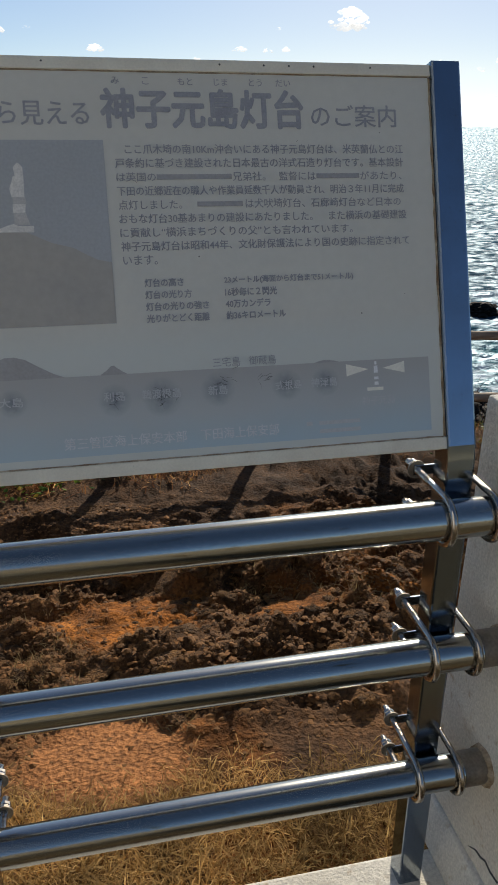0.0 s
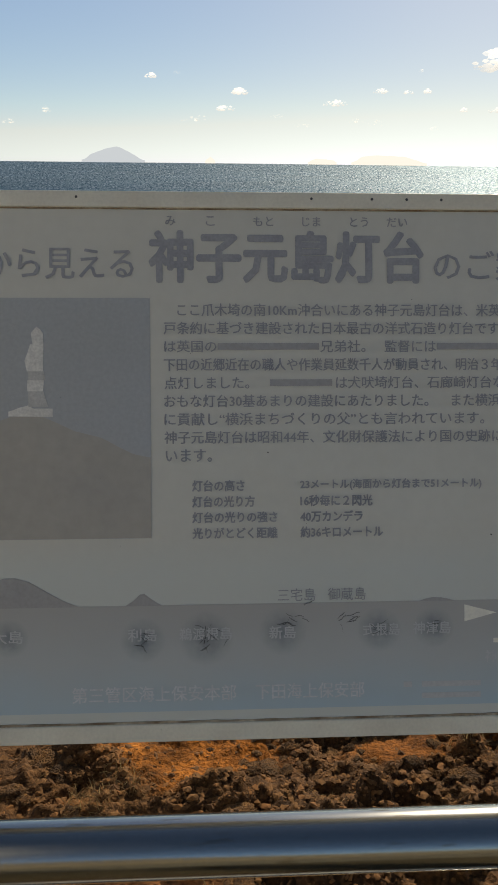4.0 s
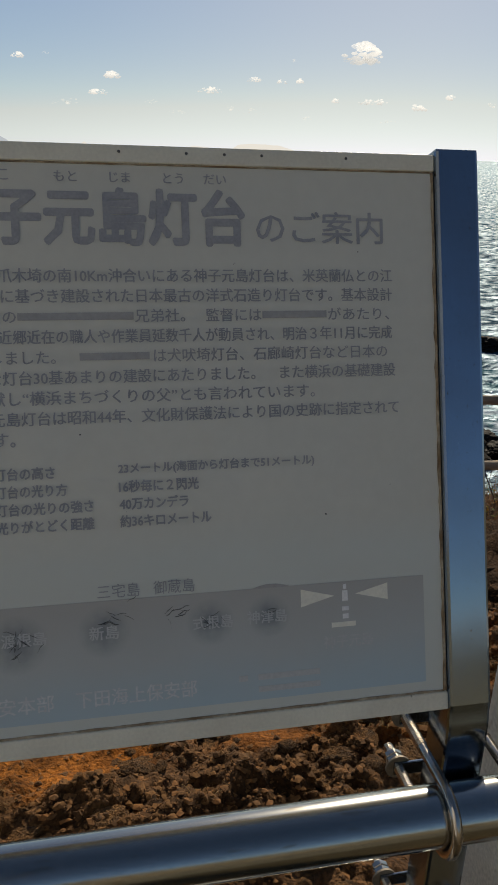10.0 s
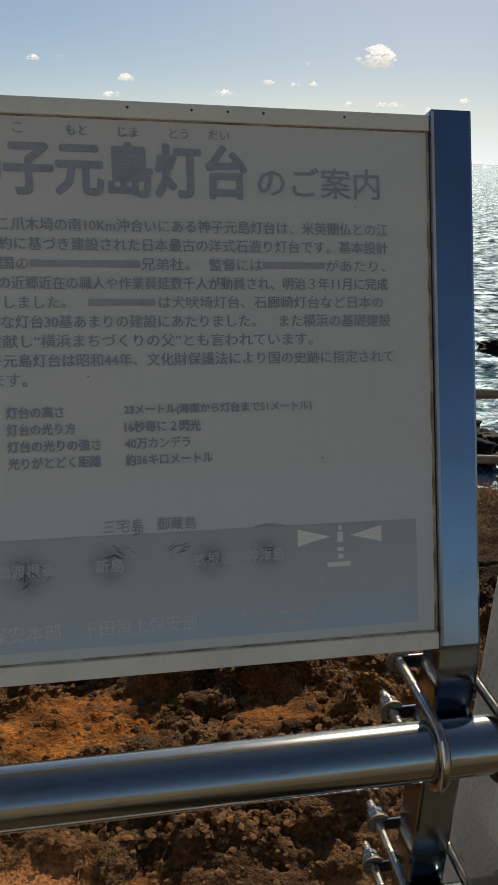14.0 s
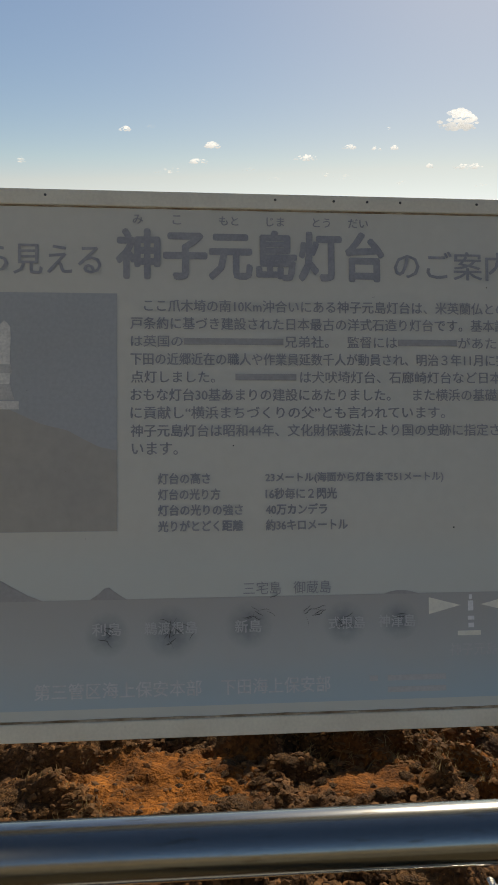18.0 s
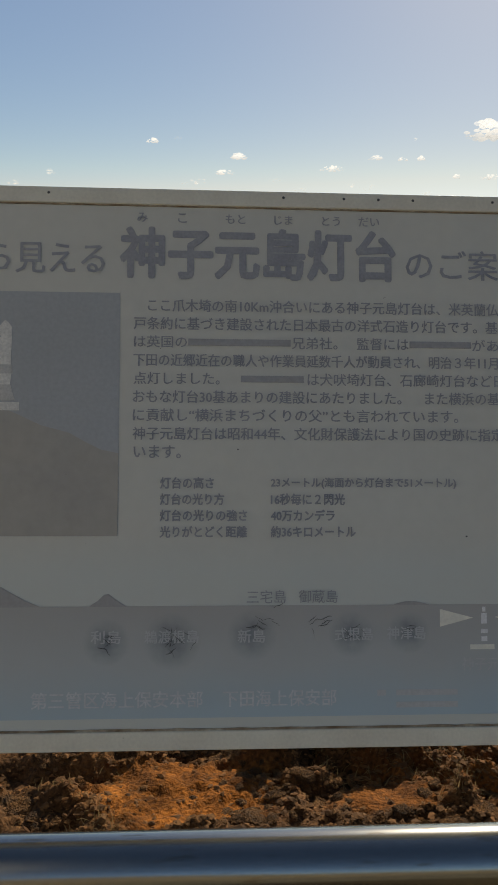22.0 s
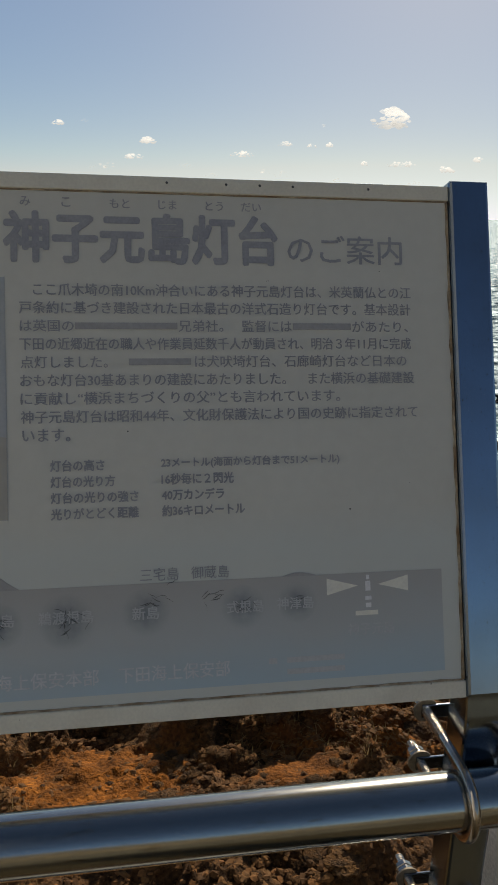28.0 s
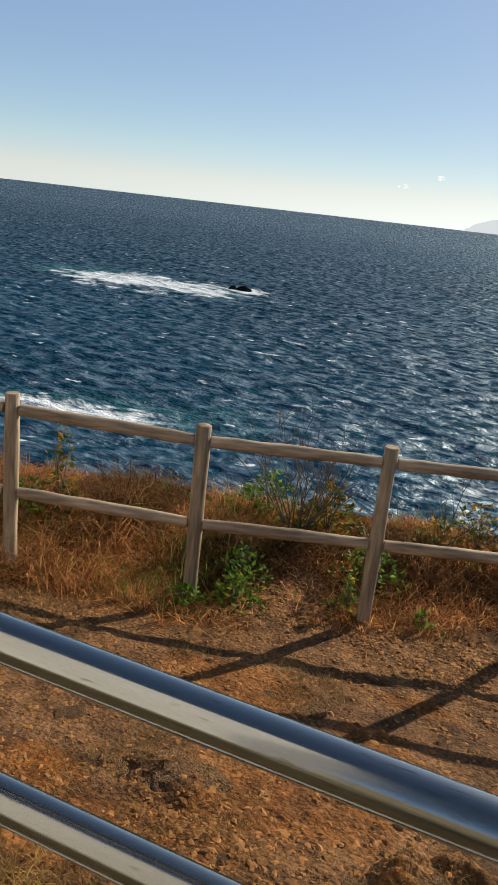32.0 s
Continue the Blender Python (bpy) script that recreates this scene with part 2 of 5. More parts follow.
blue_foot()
INK = material("navy_ink", (0.295, 0.30, 0.32), 0.5, 0.0, (0.355, 0.36, 0.37), 30, 300, 0.08, 0.0)
CONCRETE = material("white_painted_concrete", (0.74, 0.70, 0.61), 0.85, 0.0, (0.66, 0.61, 0.51), 5, 150, 0.14, 0.8, 0.004,
                    stains=((0.40, 0.31, 0.20), 38, 0.60, 0.78))
SOIL = material("red_brown_soil", tint=True, rough=0.95, scale=3, fine=60, vary=0.36, bump=1.0, bump_dist=0.016, spec=0.15)
ROCK = material("brown_rock", (0.165, 0.086, 0.036), 0.9, 0.0, (0.34, 0.165, 0.058), 1.6, 9, 0.34, 0.85, 0.05, random_vary=0.35, spec=0.2)
EARTHY_ROCK = material("earthy_rock", (0.27, 0.155, 0.082), 0.95, 0.0, (0.40, 0.225, 0.11), 2.2, 14, 0.34, 0.9, 0.05, random_vary=0.3, spec=0.15)
TIMBER = material("weathered_timber", (0.58, 0.44, 0.29), 0.75, 0.0, (0.34, 0.24, 0.15), 16, 60, 0.26, 0.7, 0.004, random_vary=0.12, stretch=(1, 1, 0.1))
TIMBER_RAIL = material("weathered_timber_rail", (0.56, 0.42, 0.28), 0.75, 0.0, (0.32, 0.22, 0.14), 16, 60, 0.26, 0.7, 0.004, random_vary=0.12, stretch=(0.1, 0.2, 1))

PHOTO = material("faded_photo_sky", (0.405, 0.425, 0.43), 0.4, 0.0, (0.38, 0.40, 0.40), 5, 200, 0.05, 0.0)
PHOTO_HILL = material("faded_photo_hill", (0.385, 0.365, 0.32), 0.4, 0.0, (0.41, 0.39, 0.34), 14, 60, 0.05, 0.0)
PRINT_WHITE = material("faded_white_print", (0.74, 0.76, 0.78), 0.45, 0.0, (0.80, 0.80, 0.78), 40, 300, 0.08, 0.0)
PRINT_CREAM = material("cream_print", (0.84, 0.82, 0.70), 0.45, 0.0, (0.76, 0.75, 0.66), 60, 300, 0.05, 0.0)
PRINT_BAND = material("grey_print_band", (0.57, 0.56, 0.52), 0.45, 0.0, (0.50, 0.50, 0.47), 120, 400, 0.1, 0.0)
PRINT_PALE = material("pale_print", (0.78, 0.765, 0.70), 0.45, 0.0, (0.66, 0.65, 0.60), 120, 400, 0.1, 0.0)
PRINT_NAME = material("faded_name_print", (0.475, 0.49, 0.495), 0.45, 0.0, (0.50, 0.515, 0.51), 90, 300, 0.06, 0.0)
PRINT_OFFICE = material("faded_office_print", (0.63, 0.65, 0.66), 0.45, 0.0, (0.56, 0.58, 0.59), 60, 300, 0.10, 0.0)
PRINT_ISLAND = material("grey_island_print", (0.375, 0.37, 0.36), 0.45, 0.0, (0.35, 0.345, 0.335), 14, 200, 0.06, 0.0)
CRACK = material("dark_crack", (0.06, 0.06, 0.06), 0.8, 0.0, (0.10, 0.10, 0.10), 60, 300, 0.1, 0.0)
FILM = material("peeled_film", (0.56, 0.53, 0.47), 0.6, 0.0, (0.40, 0.37, 0.31), 60, 300, 0.2, 0.2, 0.0005)
SLEEVE = material("dull_sleeve", (0.20, 0.165, 0.125), 0.5, 0.5, (0.30, 0.25, 0.19), 25, 160, 0.15, 0.2, 0.001)
WET_ROCK = material("wet_black_rock", (0.010, 0.009, 0.008), 0.75, 0.0, (0.022, 0.019, 0.016), 0.8, 5, 0.2, 0.6, 0.15, spec=0.08)
BARK = material("grey_twig", (0.14, 0.11, 0.09), 0.85, 0.0, (0.20, 0.16, 0.12), 20, 90, 0.15, 0.2)
BLADES = material("dry_blades", tint=True, rough=0.8, scale=2, fine=15, vary=0.08, bump=0.0, spec=0.15)
LEAVES = material("mixed_leaves", tint=True, rough=0.6, scale=2, fine=15, vary=0.08, bump=0.0, spec=0.2)


def let_light_through(m, share):
    """Thin leaves pass on part of the light that falls on their backs."""
    N, L = m.node_tree.nodes, m.node_tree.links
    b, out = N["Principled BSDF"], N["Material Output"]
    t, mx = N.new("ShaderNodeBsdfTranslucent"), N.new("ShaderNodeMixShader")
    L.new(b.inputs["Base Color"].links[0].from_socket, t.inputs[0])
    mx.inputs[0].default_value = share
    L.new(b.outputs[0], mx.inputs[1])
    L.new(t.outputs[0], mx.inputs[2])
    L.new(mx.outputs[0], out.inputs[0])


let_light_through(BLADES, 0.6)
let_light_through(LEAVES, 0.6)
STONES = material("rubble", tint=True, rough=0.9, scale=6, fine=90, vary=0.22, bump=0.5, bump_dist=0.004, spec=0.25)


def strip_material():
    """The faded sea picture: grey-violet at its horizon, blue at its foot."""
    m = bpy.data.materials.new("faded_sea_print")
    m.use_nodes = True
    N, L = m.node_tree.nodes, m.node_tree.links
    tc = N.new("ShaderNodeTexCoord")
    sp = N.new("ShaderNodeSeparateXYZ")
    L.new(tc.outputs["Object"], sp.inputs[0])
    n = N.new("ShaderNodeTexNoise")
    n.inputs["Scale"].default_value, n.inputs["Detail"].default_value = 9, 5
    L.new(tc.outputs["Object"], n.inputs["Vector"])
    add = N.new("ShaderNodeMath")
    add.operation = 'MULTIPLY_ADD'
    add.inputs[1].default_value = 0.05
    L.new(n.outputs["Fac"], add.inputs[0])
    L.new(sp.outputs["Z"], add.inputs[2])
    r = N.new("ShaderNodeValToRGB")
    mr = N.new("ShaderNodeMapRange")
    mr.inputs[1].default_value, mr.inputs[2].default_value = 0.05, 0.205
    L.new(add.outputs[0], mr.inputs[0])
    L.new(mr.outputs[0], r.inputs[0])
    r.color_ramp.elements[0].color = (0.365, 0.49, 0.55, 1)
    r.color_ramp.elements[1].color = (0.39, 0.38, 0.355, 1)
    mid = r.color_ramp.elements.new(0.5)
    mid.color = (0.42, 0.45, 0.445, 1)
    # dark mould has spread round the peeling names
    col = r.outputs[0]
    for u, v, wide in ((0.303, 0.130, 0.026), (0.384, 0.131, 0.032), (0.483, 0.138, 0.028), (0.608, 0.138, 0.026), (0.680, 0.140, 0.024), (0.135, 0.135, 0.022)):
        d = N.new("ShaderNodeVectorMath")
        d.operation = 'DISTANCE'
        d.inputs[1].default_value = (u, 0, v)
        L.new(tc.outputs["Object"], d.inputs[0])
        near = N.new("ShaderNodeMapRange")
        near.inputs[1].default_value, near.inputs[2].default_value, near.inputs[3].default_value, near.inputs[4].default_value = 0.004, wide * 1.25, 1.25, -0.15
        L.new(d.outputs["Value"], near.inputs[0])
        mo = N.new("ShaderNodeTexNoise")
        mo.inputs["Scale"].default_value, mo.inputs["Detail"].default_value = 70, 4
        L.new(tc.outputs["Object"], mo.inputs["Vector"])
        su = N.new("ShaderNodeMath")
        su.operation, su.use_clamp = 'MULTIPLY', True
        L.new(near.outputs[0], su.inputs[0])
        L.new(mo.outputs["Fac"], su.inputs[1])
        mx = N.new("ShaderNodeMix")
        mx.data_type = 'RGBA'
        L.new(su.outputs[0], mx.inputs[0])
        L.new(col, mx.inputs[6])
        mx.inputs[7].default_value = (0.12, 0.15, 0.17, 1)
        col = mx.outputs[2]
    L.new(col, N["Principled BSDF"].inputs["Base Color"])
    N["Principled BSDF"].inputs["Roughness"].default_value = 0.42
    return m


STRIP = strip_material()


def cloud_material(name, low, high, dense):
    """Far vapour: its sunlight is put in as a soft, uneven glow."""
    m = bpy.data.materials.new(name)
    m.use_nodes = True
    N, L = m.node_tree.nodes, m.node_tree.links
    tc, n, r, e = N.new("ShaderNodeTexCoord"), N.new("ShaderNodeTexNoise"), N.new("ShaderNodeValToRGB"), N.new("ShaderNodeEmission")
    n.inputs["Scale"].default_value, n.inputs["Detail"].default_value = 0.03, 2
    L.new(tc.outputs["Object"], n.inputs["Vector"])
    up, sm = N.new("ShaderNodeSeparateXYZ"), N.new("ShaderNodeMath")      # shading painted by height: tops bright, flat bases grey
    sm.operation = 'MULTIPLY_ADD'
    sm.inputs[1].default_value = 0.5
    L.new(tc.outputs["Generated"], up.inputs[0])
    L.new(n.outputs["Fac"], sm.inputs[0])
    mu = N.new("ShaderNodeMath")
    mu.operation = 'MULTIPLY'
    mu.inputs[1].default_value = 0.5
    L.new(up.outputs["Z"], mu.inputs[0])
    L.new(mu.outputs[0], sm.inputs[2])
    L.new(sm.outputs[0], r.inputs[0])
    r.color_ramp.elements[0].position, r.color_ramp.elements[1].position = 0.30, 0.62
    r.color_ramp.elements[0].color, r.color_ramp.elements[1].color = (*low, 1), (*high, 1)
    L.new(r.outputs[0], e.inputs[0])
    # thin vapour: the sky shines through where few puffs overlap
    clear, veil = N.new("ShaderNodeBsdfTransparent"), N.new("ShaderNodeMixShader")
    thin = N.new("ShaderNodeMapRange")
    thin.inputs[1].default_value, thin.inputs[2].default_value, thin.inputs[3].default_value, thin.inputs[4].default_value = 0.35, 0.62, dense * 0.35, dense
    L.new(n.outputs["Fac"], thin.inputs[0])
    L.new(thin.outputs[0], veil.inputs[0])
    L.new(clear.outputs[0], veil.inputs[1])
    L.new(e.outputs[0], veil.inputs[2])
    L.new(veil.outputs[0], N["Material Output"].inputs[0])
    return m


CLOUD, FAINT_CLOUD = cloud_material("cloud", (0.62, 0.66, 0.73), (1.0, 1.04, 1.12), 0.62), cloud_material("faint_cloud", (0.84, 0.86, 0.90), (0.97, 0.97, 0.98), 0.22)


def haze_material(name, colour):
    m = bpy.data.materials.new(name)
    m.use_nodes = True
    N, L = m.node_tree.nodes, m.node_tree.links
    # even glow: the lit haze over far things is put into the colour
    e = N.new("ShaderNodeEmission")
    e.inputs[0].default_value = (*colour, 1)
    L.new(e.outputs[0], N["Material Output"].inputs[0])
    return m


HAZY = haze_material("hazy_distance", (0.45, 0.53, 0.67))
# paler towards the sun: its glare is put into this colour
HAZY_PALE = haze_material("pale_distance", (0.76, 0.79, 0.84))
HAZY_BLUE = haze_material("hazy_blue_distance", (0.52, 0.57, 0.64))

# ---- plan ----
TILT = radians(19.1)                 # how far the board leans back
BOARD_Z, BOARD_W, BOARD_H = 0.80, 0.909, 0.70
PLINTH_Z = -0.356
RAIL_Y, RAIL_R = -0.0518, 0.0382
RAIL_Z = (0.677, 0.364, 0.037)
BOARD = Matrix.Translation((0, 0, BOARD_Z)) @ Matrix.Rotation(-TILT, 4, 'X')      # x along, z up the board, -y towards the reader
SEA_Z = -11.0
FENCE = [(-5.6, 1.75), (-4.5, 2.02), (-3.475, 2.33), (-2.47, 2.675), (-1.53, 3.055), (-0.57, 3.43), (0.42, 3.72), (1.44, 3.90), (2.46, 3.84),
         (3.46, 3.87), (4.43, 4.16), (5.37, 4.48), (6.31, 4.80)]


def fence_y(x):
    return np.interp(x, [p[0] for p in FENCE], [p[1] for p in FENCE])


def ground_z(x, y):
    """The lie of the land: from the kerb down to the fence, then over the cliff."""
    x, y = np.asarray(x, float), np.asarray(y, float)
    base = -0.41 - 0.445 * step_between(0.0, 2.9, y) - 0.068 * np.clip(x, 0, 6) * step_between(0.8, 3.5, y)
    edge = fence_y(x) + 1.25 - 0.55 * step_between(0.5, 3.0, x) + 0.5 * (fbm(x * 0.8, x * 0 + 3.1, 3, 5) - 0.5)
    over = np.clip(y - edge, 0, 16)
    return base - 0.8 * over - 0.06 * over ** 2


# ---- the leaning board ----
sign = thing("information_board", "leaning white board with faded Japanese text, photo and island picture", "sign", place=BOARD)


def slab(u0, u1, v0, v1, front, back=0.0, bevel=0.0):
    """A plate on the board: u along it, v up it, front: how far it stands proud."""
    return box((u0, -front, v0), (u1, -back, v1), bevel)


def outline(points, front, back=0.0):
    """A flat piece on the board with a given outline."""
    return loft([[(u, -back, v) for u, v in points], [(u, -front, v) for u, v in points]])


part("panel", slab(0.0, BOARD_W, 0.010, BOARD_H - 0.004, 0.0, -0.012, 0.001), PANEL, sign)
part("top_bar", slab(-0.0012, BOARD_W + 0.0008, BOARD_H - 0.0205, BOARD_H, 0.004, -0.022, 0.0015), ALUMINIUM, sign)
part("bottom_bar", slab(-0.0012, BOARD_W + 0.0008, -0.0005, 0.0225, 0.004, -0.022, 0.0015), ALUMINIUM, sign)
for u in (0.0, BOARD_W - 0.0055):
    pts = []
    n = 46
    for k in range(n + 1):
        v = 0.024 + (BOARD_H - 0.046) * k / n
        w = 0.0026 + 0.0010 * math.sin(k * 2.3) * math.sin(k * 0.7) + random.uniform(-0.0006, 0.0010)
        pts.append((u + 0.0002 if u else u + w, v))
    if u:
        pts = [(BOARD_W - (p[0] - u) - 0.0002 - random.uniform(0.0018, 0.0038), p[1]) for p in pts]
        ring = pts + [(BOARD_W - 0.0002, BOARD_H - 0.022), (BOARD_W - 0.0002, 0.024)]
    else:
        ring = pts + [(0.0002, BOARD_H - 0.022), (0.0002, 0.024)]
    part("side_sealant", outline(ring, 0.0022), SEALANT, sign, "dark dirty sealant along the edge")
part("top_sealant", slab(0.004, BOARD_W - 0.004, BOARD_H - 0.0222, BOARD_H - 0.0206, 0.0015), SEALANT, sign, "dark dirty sealant along the edge")
part("bottom_sealant", outline([(0.003 + 0.903 * k / 60, 0.0222) for k in range(61)] + [(0.906 - 0.903 * k / 60, 0.0250 + random.uniform(-0.0005, 0.0006)) for k in range(61)], 0.0016), SEALANT, sign, "dark dirty sealant along the edge")
for k, u in enumerate((0.225, 0.522, 0.600, 0.645, 0.690, 0.795)):
    bm = bmesh.new()
    bmesh.ops.create_cone(bm, cap_ends=True, segments=8, radius1=0.0020, radius2=0.0014, depth=0.0012, matrix=Matrix.Translation((u, -0.0043, BOARD_H - 0.008)) @ Matrix.Rotation(radians(90), 4, 'X'))
    part("rivet", bm, CRACK, sign, "small dark rust-spotted rivet")


def lettering(body, u0, u1, v, height, mat, weight=0.0, front=0.0012, parent=None, name="lettering", squeeze=True):
    """A line of writing from u0 to u1 with its middle at v."""
    cu = bpy.data.curves.new(name, 'FONT')
    cu.body, cu.size, cu.resolution_u = body, 1.0, 2
    tmp = bpy.data.objects.new(name, cu)
    scene.collection.objects.link(tmp)
    bpy.context.view_layer.update()
    me = bpy.data.meshes.new_from_object(tmp.evaluated_get(bpy.context.evaluated_depsgraph_get()))
    bpy.data.objects.remove(tmp)
    bpy.data.curves.remove(cu)
    co = np.empty(len(me.vertices) * 3, np.float32)
    me.vertices.foreach_get("co", co)
    co = co.reshape(-1, 3)
    lo, hi = co.min(0), co.max(0)
    if u1 is None:
        s = height / max(hi[1] - lo[1], 1e-6)
        u, w = u0 + (co[:, 0] - (lo[0] + hi[0]) / 2) * s, (co[:, 1] - (lo[1] + hi[1]) / 2) * s
    else:
        u = u0 + (co[:, 0] - lo[0]) / (hi[0] - lo[0]) * (u1 - u0)
        w = (co[:, 1] - (lo[1] + hi[1]) / 2) * height / (hi[1] - lo[1])
    out = np.stack([u, np.full(len(u), -front), v + w], 1)
    tris = np.array([p.vertices[:] for p in me.polygons]) if all(len(p.vertices) == 3 for p in me.polygons) else None
    if tris is None or not weight:
        me.vertices.foreach_set("co", out.astype(np.float32).ravel())
        me.update()
        me.materials.clear()
        return part(name, me, mat, parent or sign)
    bold = weight * height        # a heavier stroke: the same glyphs laid a hair apart
    shifts = [(math.cos(a) * bold, math.sin(a) * bold) for a in (math.pi * k / 4 for k in range(8))] if weight > 0.02 else [(-bold, 0), (bold, 0), (0, bold)]
    vs, fs = [out], [tris]
    for k, (du, dv) in enumerate(shifts):
        vs.append(out + np.array((du, 0.00005 * (k + 1), dv)))
        fs.append(tris + len(out) * (k + 1))
    return part(name, raw_mesh(name, np.concatenate(vs), np.concatenate(fs)), mat, parent or sign)


# specks of dirt
srng = random.Random(19)
for k in range(14):
    u, v, r = (0.7561, 0.2595, 0.0011) if k == 0 else (srng.uniform(0.03, 0.88), srng.uniform(0.18, 0.66), 0.0003 + 0.0007 * srng.random() ** 3)
    part("dirt_speck", outline([(u + r * math.cos(a) * (1 + 0.3 * math.sin(3 * a + k)), v + r * math.sin(a)) for a in (math.pi * j / 4 for j in range(8))], 0.0014), CRACK, sign)

# headline
lettering("ここから見える", 0.0338, 0.2955, 0.609, 0.0385, INK, 0.014, name="headline")
lettering("神子元島灯台", 0.3165, 0.6660, 0.6185, 0.0630, INK, 0.034, name="headline")
lettering("のご案内", 0.6810, 0.8405, 0.6085, 0.0385, INK, 0.014, name="headline")
for body, u in (("み", 0.3425), ("こ", 0.3930), ("もと", 0.4607), ("じま", 0.5222), ("とう", 0.5837), ("だい", 0.6330)):
    lettering(body, u, None, 0.6635, 0.0120, INK, 0.018, name="reading_aid")
# running text; names of people are bars
LINES = [("ここ爪木埼の南10Km沖合いにある神子元島灯台は、米英蘭仏との江", 0.3505, 0.851),
         ("戸条約に基づき建設された日本最古の洋式石造り灯台です。基本設計", 0.3330, 0.850),
         None, ("下田の近郷近在の職人や作業員延数千人が動員され、明治３年11月に完成", 0.3330, 0.849), None,
         ("おもな灯台30基あまりの建設にあたりました。　また横浜の基礎建設", 0.3330, 0.852),
         ("に貢献し“横浜まちづくりの父”とも言われています。", 0.3330, 0.747),
         ("神子元島灯台は昭和44年、文化財保護法により国の史跡に指定されて", 0.3330, 0.855), ("います。", 0.3345, 0.3930)]
for k, line in enumerate(LINES):
    v = 0.551 - 0.0232 * k
    if line:
        lettering(line[0], line[1], line[2], v, 0.0160, INK, 0.019, name="text_line")
EM = 0.01668
v = 0.551 - 0.0232 * 2
lettering("は英国の", 0.3335, 0.333 + 4 * EM, v, 0.0150, INK, 0.014, name="text_line")
part("name_bar", slab(0.333 + 4.1 * EM, 0.333 + 11.9 * EM, v - 0.0042, v + 0.0042, 0.0012), PRINT_ISLAND, sign)
lettering("兄弟社。", 0.333 + 12 * EM, 0.333 + 15.5 * EM, v, 0.0155, INK, 0.014, name="text_line")
lettering("監督には", 0.333 + 17 * EM, 0.333 + 21 * EM, v, 0.0155, INK, 0.014, name="text_line")
part("name_bar", slab(0.333 + 21.1 * EM, 0.333 + 25.9 * EM, v - 0.0042, v + 0.0042, 0.0012), PRINT_ISLAND, sign)
lettering("があたり、", 0.333 + 26 * EM, 0.846, v, 0.0150, INK, 0.014, name="text_line")
v = 0.551 - 0.0232 * 4
lettering("点灯しました。", 0.3335, 0.333 + 6.5 * EM, v, 0.0155, INK, 0.014, name="text_line")
part("name_bar", slab(0.333 + 8.1 * EM, 0.333 + 12.9 * EM, v - 0.0042, v + 0.0042, 0.0012), PRINT_ISLAND, sign)
lettering("は犬吠埼灯台、石廊崎灯台など日本の", 0.333 + 13.2 * EM, 0.842, v, 0.0158, INK, 0.014, name="text_line")
# figures
for k, (a, a1, b, b1) in enumerate((("灯台の高さ", 0.4343, "23メートル(海面から灯台まで51メートル)", 0.7430), ("灯台の光り方", 0.4473, "16秒毎に２閃光", 0.5997),
                                    ("灯台の光りの強さ", 0.4762, "40万カンデラ", 0.5867), ("光りがとどく距離", 0.4762, "約36キロメートル", 0.6135))):
    v = 0.3267 - 0.0203 * k
    lettering(a, 0.3678, a1, v, 0.0140, INK, 0.030, name="figure_line")
    lettering(b, 0.5065, b1, v, 0.0140, INK, 0.030, name="figure_line")

# the faded photograph
photo = part("photo", slab(0.0215, 0.3157, 0.2605, 0.5660, 0.0008), PHOTO, sign, "faded blue-grey photo of a lighthouse")
hill = [(0.0221, 0.2610), (0.0221, 0.3609), (0.0675, 0.3658), (0.0822, 0.3880), (0.1116, 0.4053), (0.1410, 0.4167), (0.1704, 0.4201), (0.1900, 0.4117),
        (0.2194, 0.3979), (0.2537, 0.3890), (0.2733, 0.3781), (0.2929, 0.3683), (0.3155, 0.3634), (0.3155, 0.2610)]
part("hill", outline(hill, 0.0012, 0.0006), PHOTO_HILL, photo)
part("keeper_house", outline([(0.1371, 0.4167), (0.1376, 0.4226), (0.1508, 0.4275), (0.1620, 0.4305), (0.1679, 0.4265), (0.1924, 0.4265), (0.1924, 0.4160)], 0.0015, 0.0006), PRINT_PALE, photo)
TOWER = ((PRINT_BAND, "tower_dark_band", [(0.1620, 0.4285), (0.1620, 0.4483), (0.1812, 0.4483), (0.1870, 0.4285)]), (PRINT_PALE, "tower_band", [(0.1611, 0.4483), (0.1615, 0.4621), (0.1821, 0.4621), (0.1807, 0.4483)]),
         (PRINT_BAND, "tower_dark_band", [(0.1625, 0.4621), (0.1620, 0.4735), (0.1821, 0.4735), (0.1841, 0.4621)]), (PRINT_PALE, "gallery", [(0.1611, 0.4735), (0.1581, 0.4868), (0.1620, 0.4967), (0.1655, 0.5075), (0.1821, 0.5075), (0.1812, 0.4735)]),
         (PRINT_PALE, "lantern", [(0.1684, 0.5075), (0.1665, 0.5214), (0.1704, 0.5263), (0.1738, 0.5293), (0.1777, 0.5263), (0.1816, 0.5214), (0.1821, 0.5075)]))
for mat_, name_, ring in TOWER:
    part(name_, outline(ring[::-1], 0.0016, 0.0006), mat_, photo)

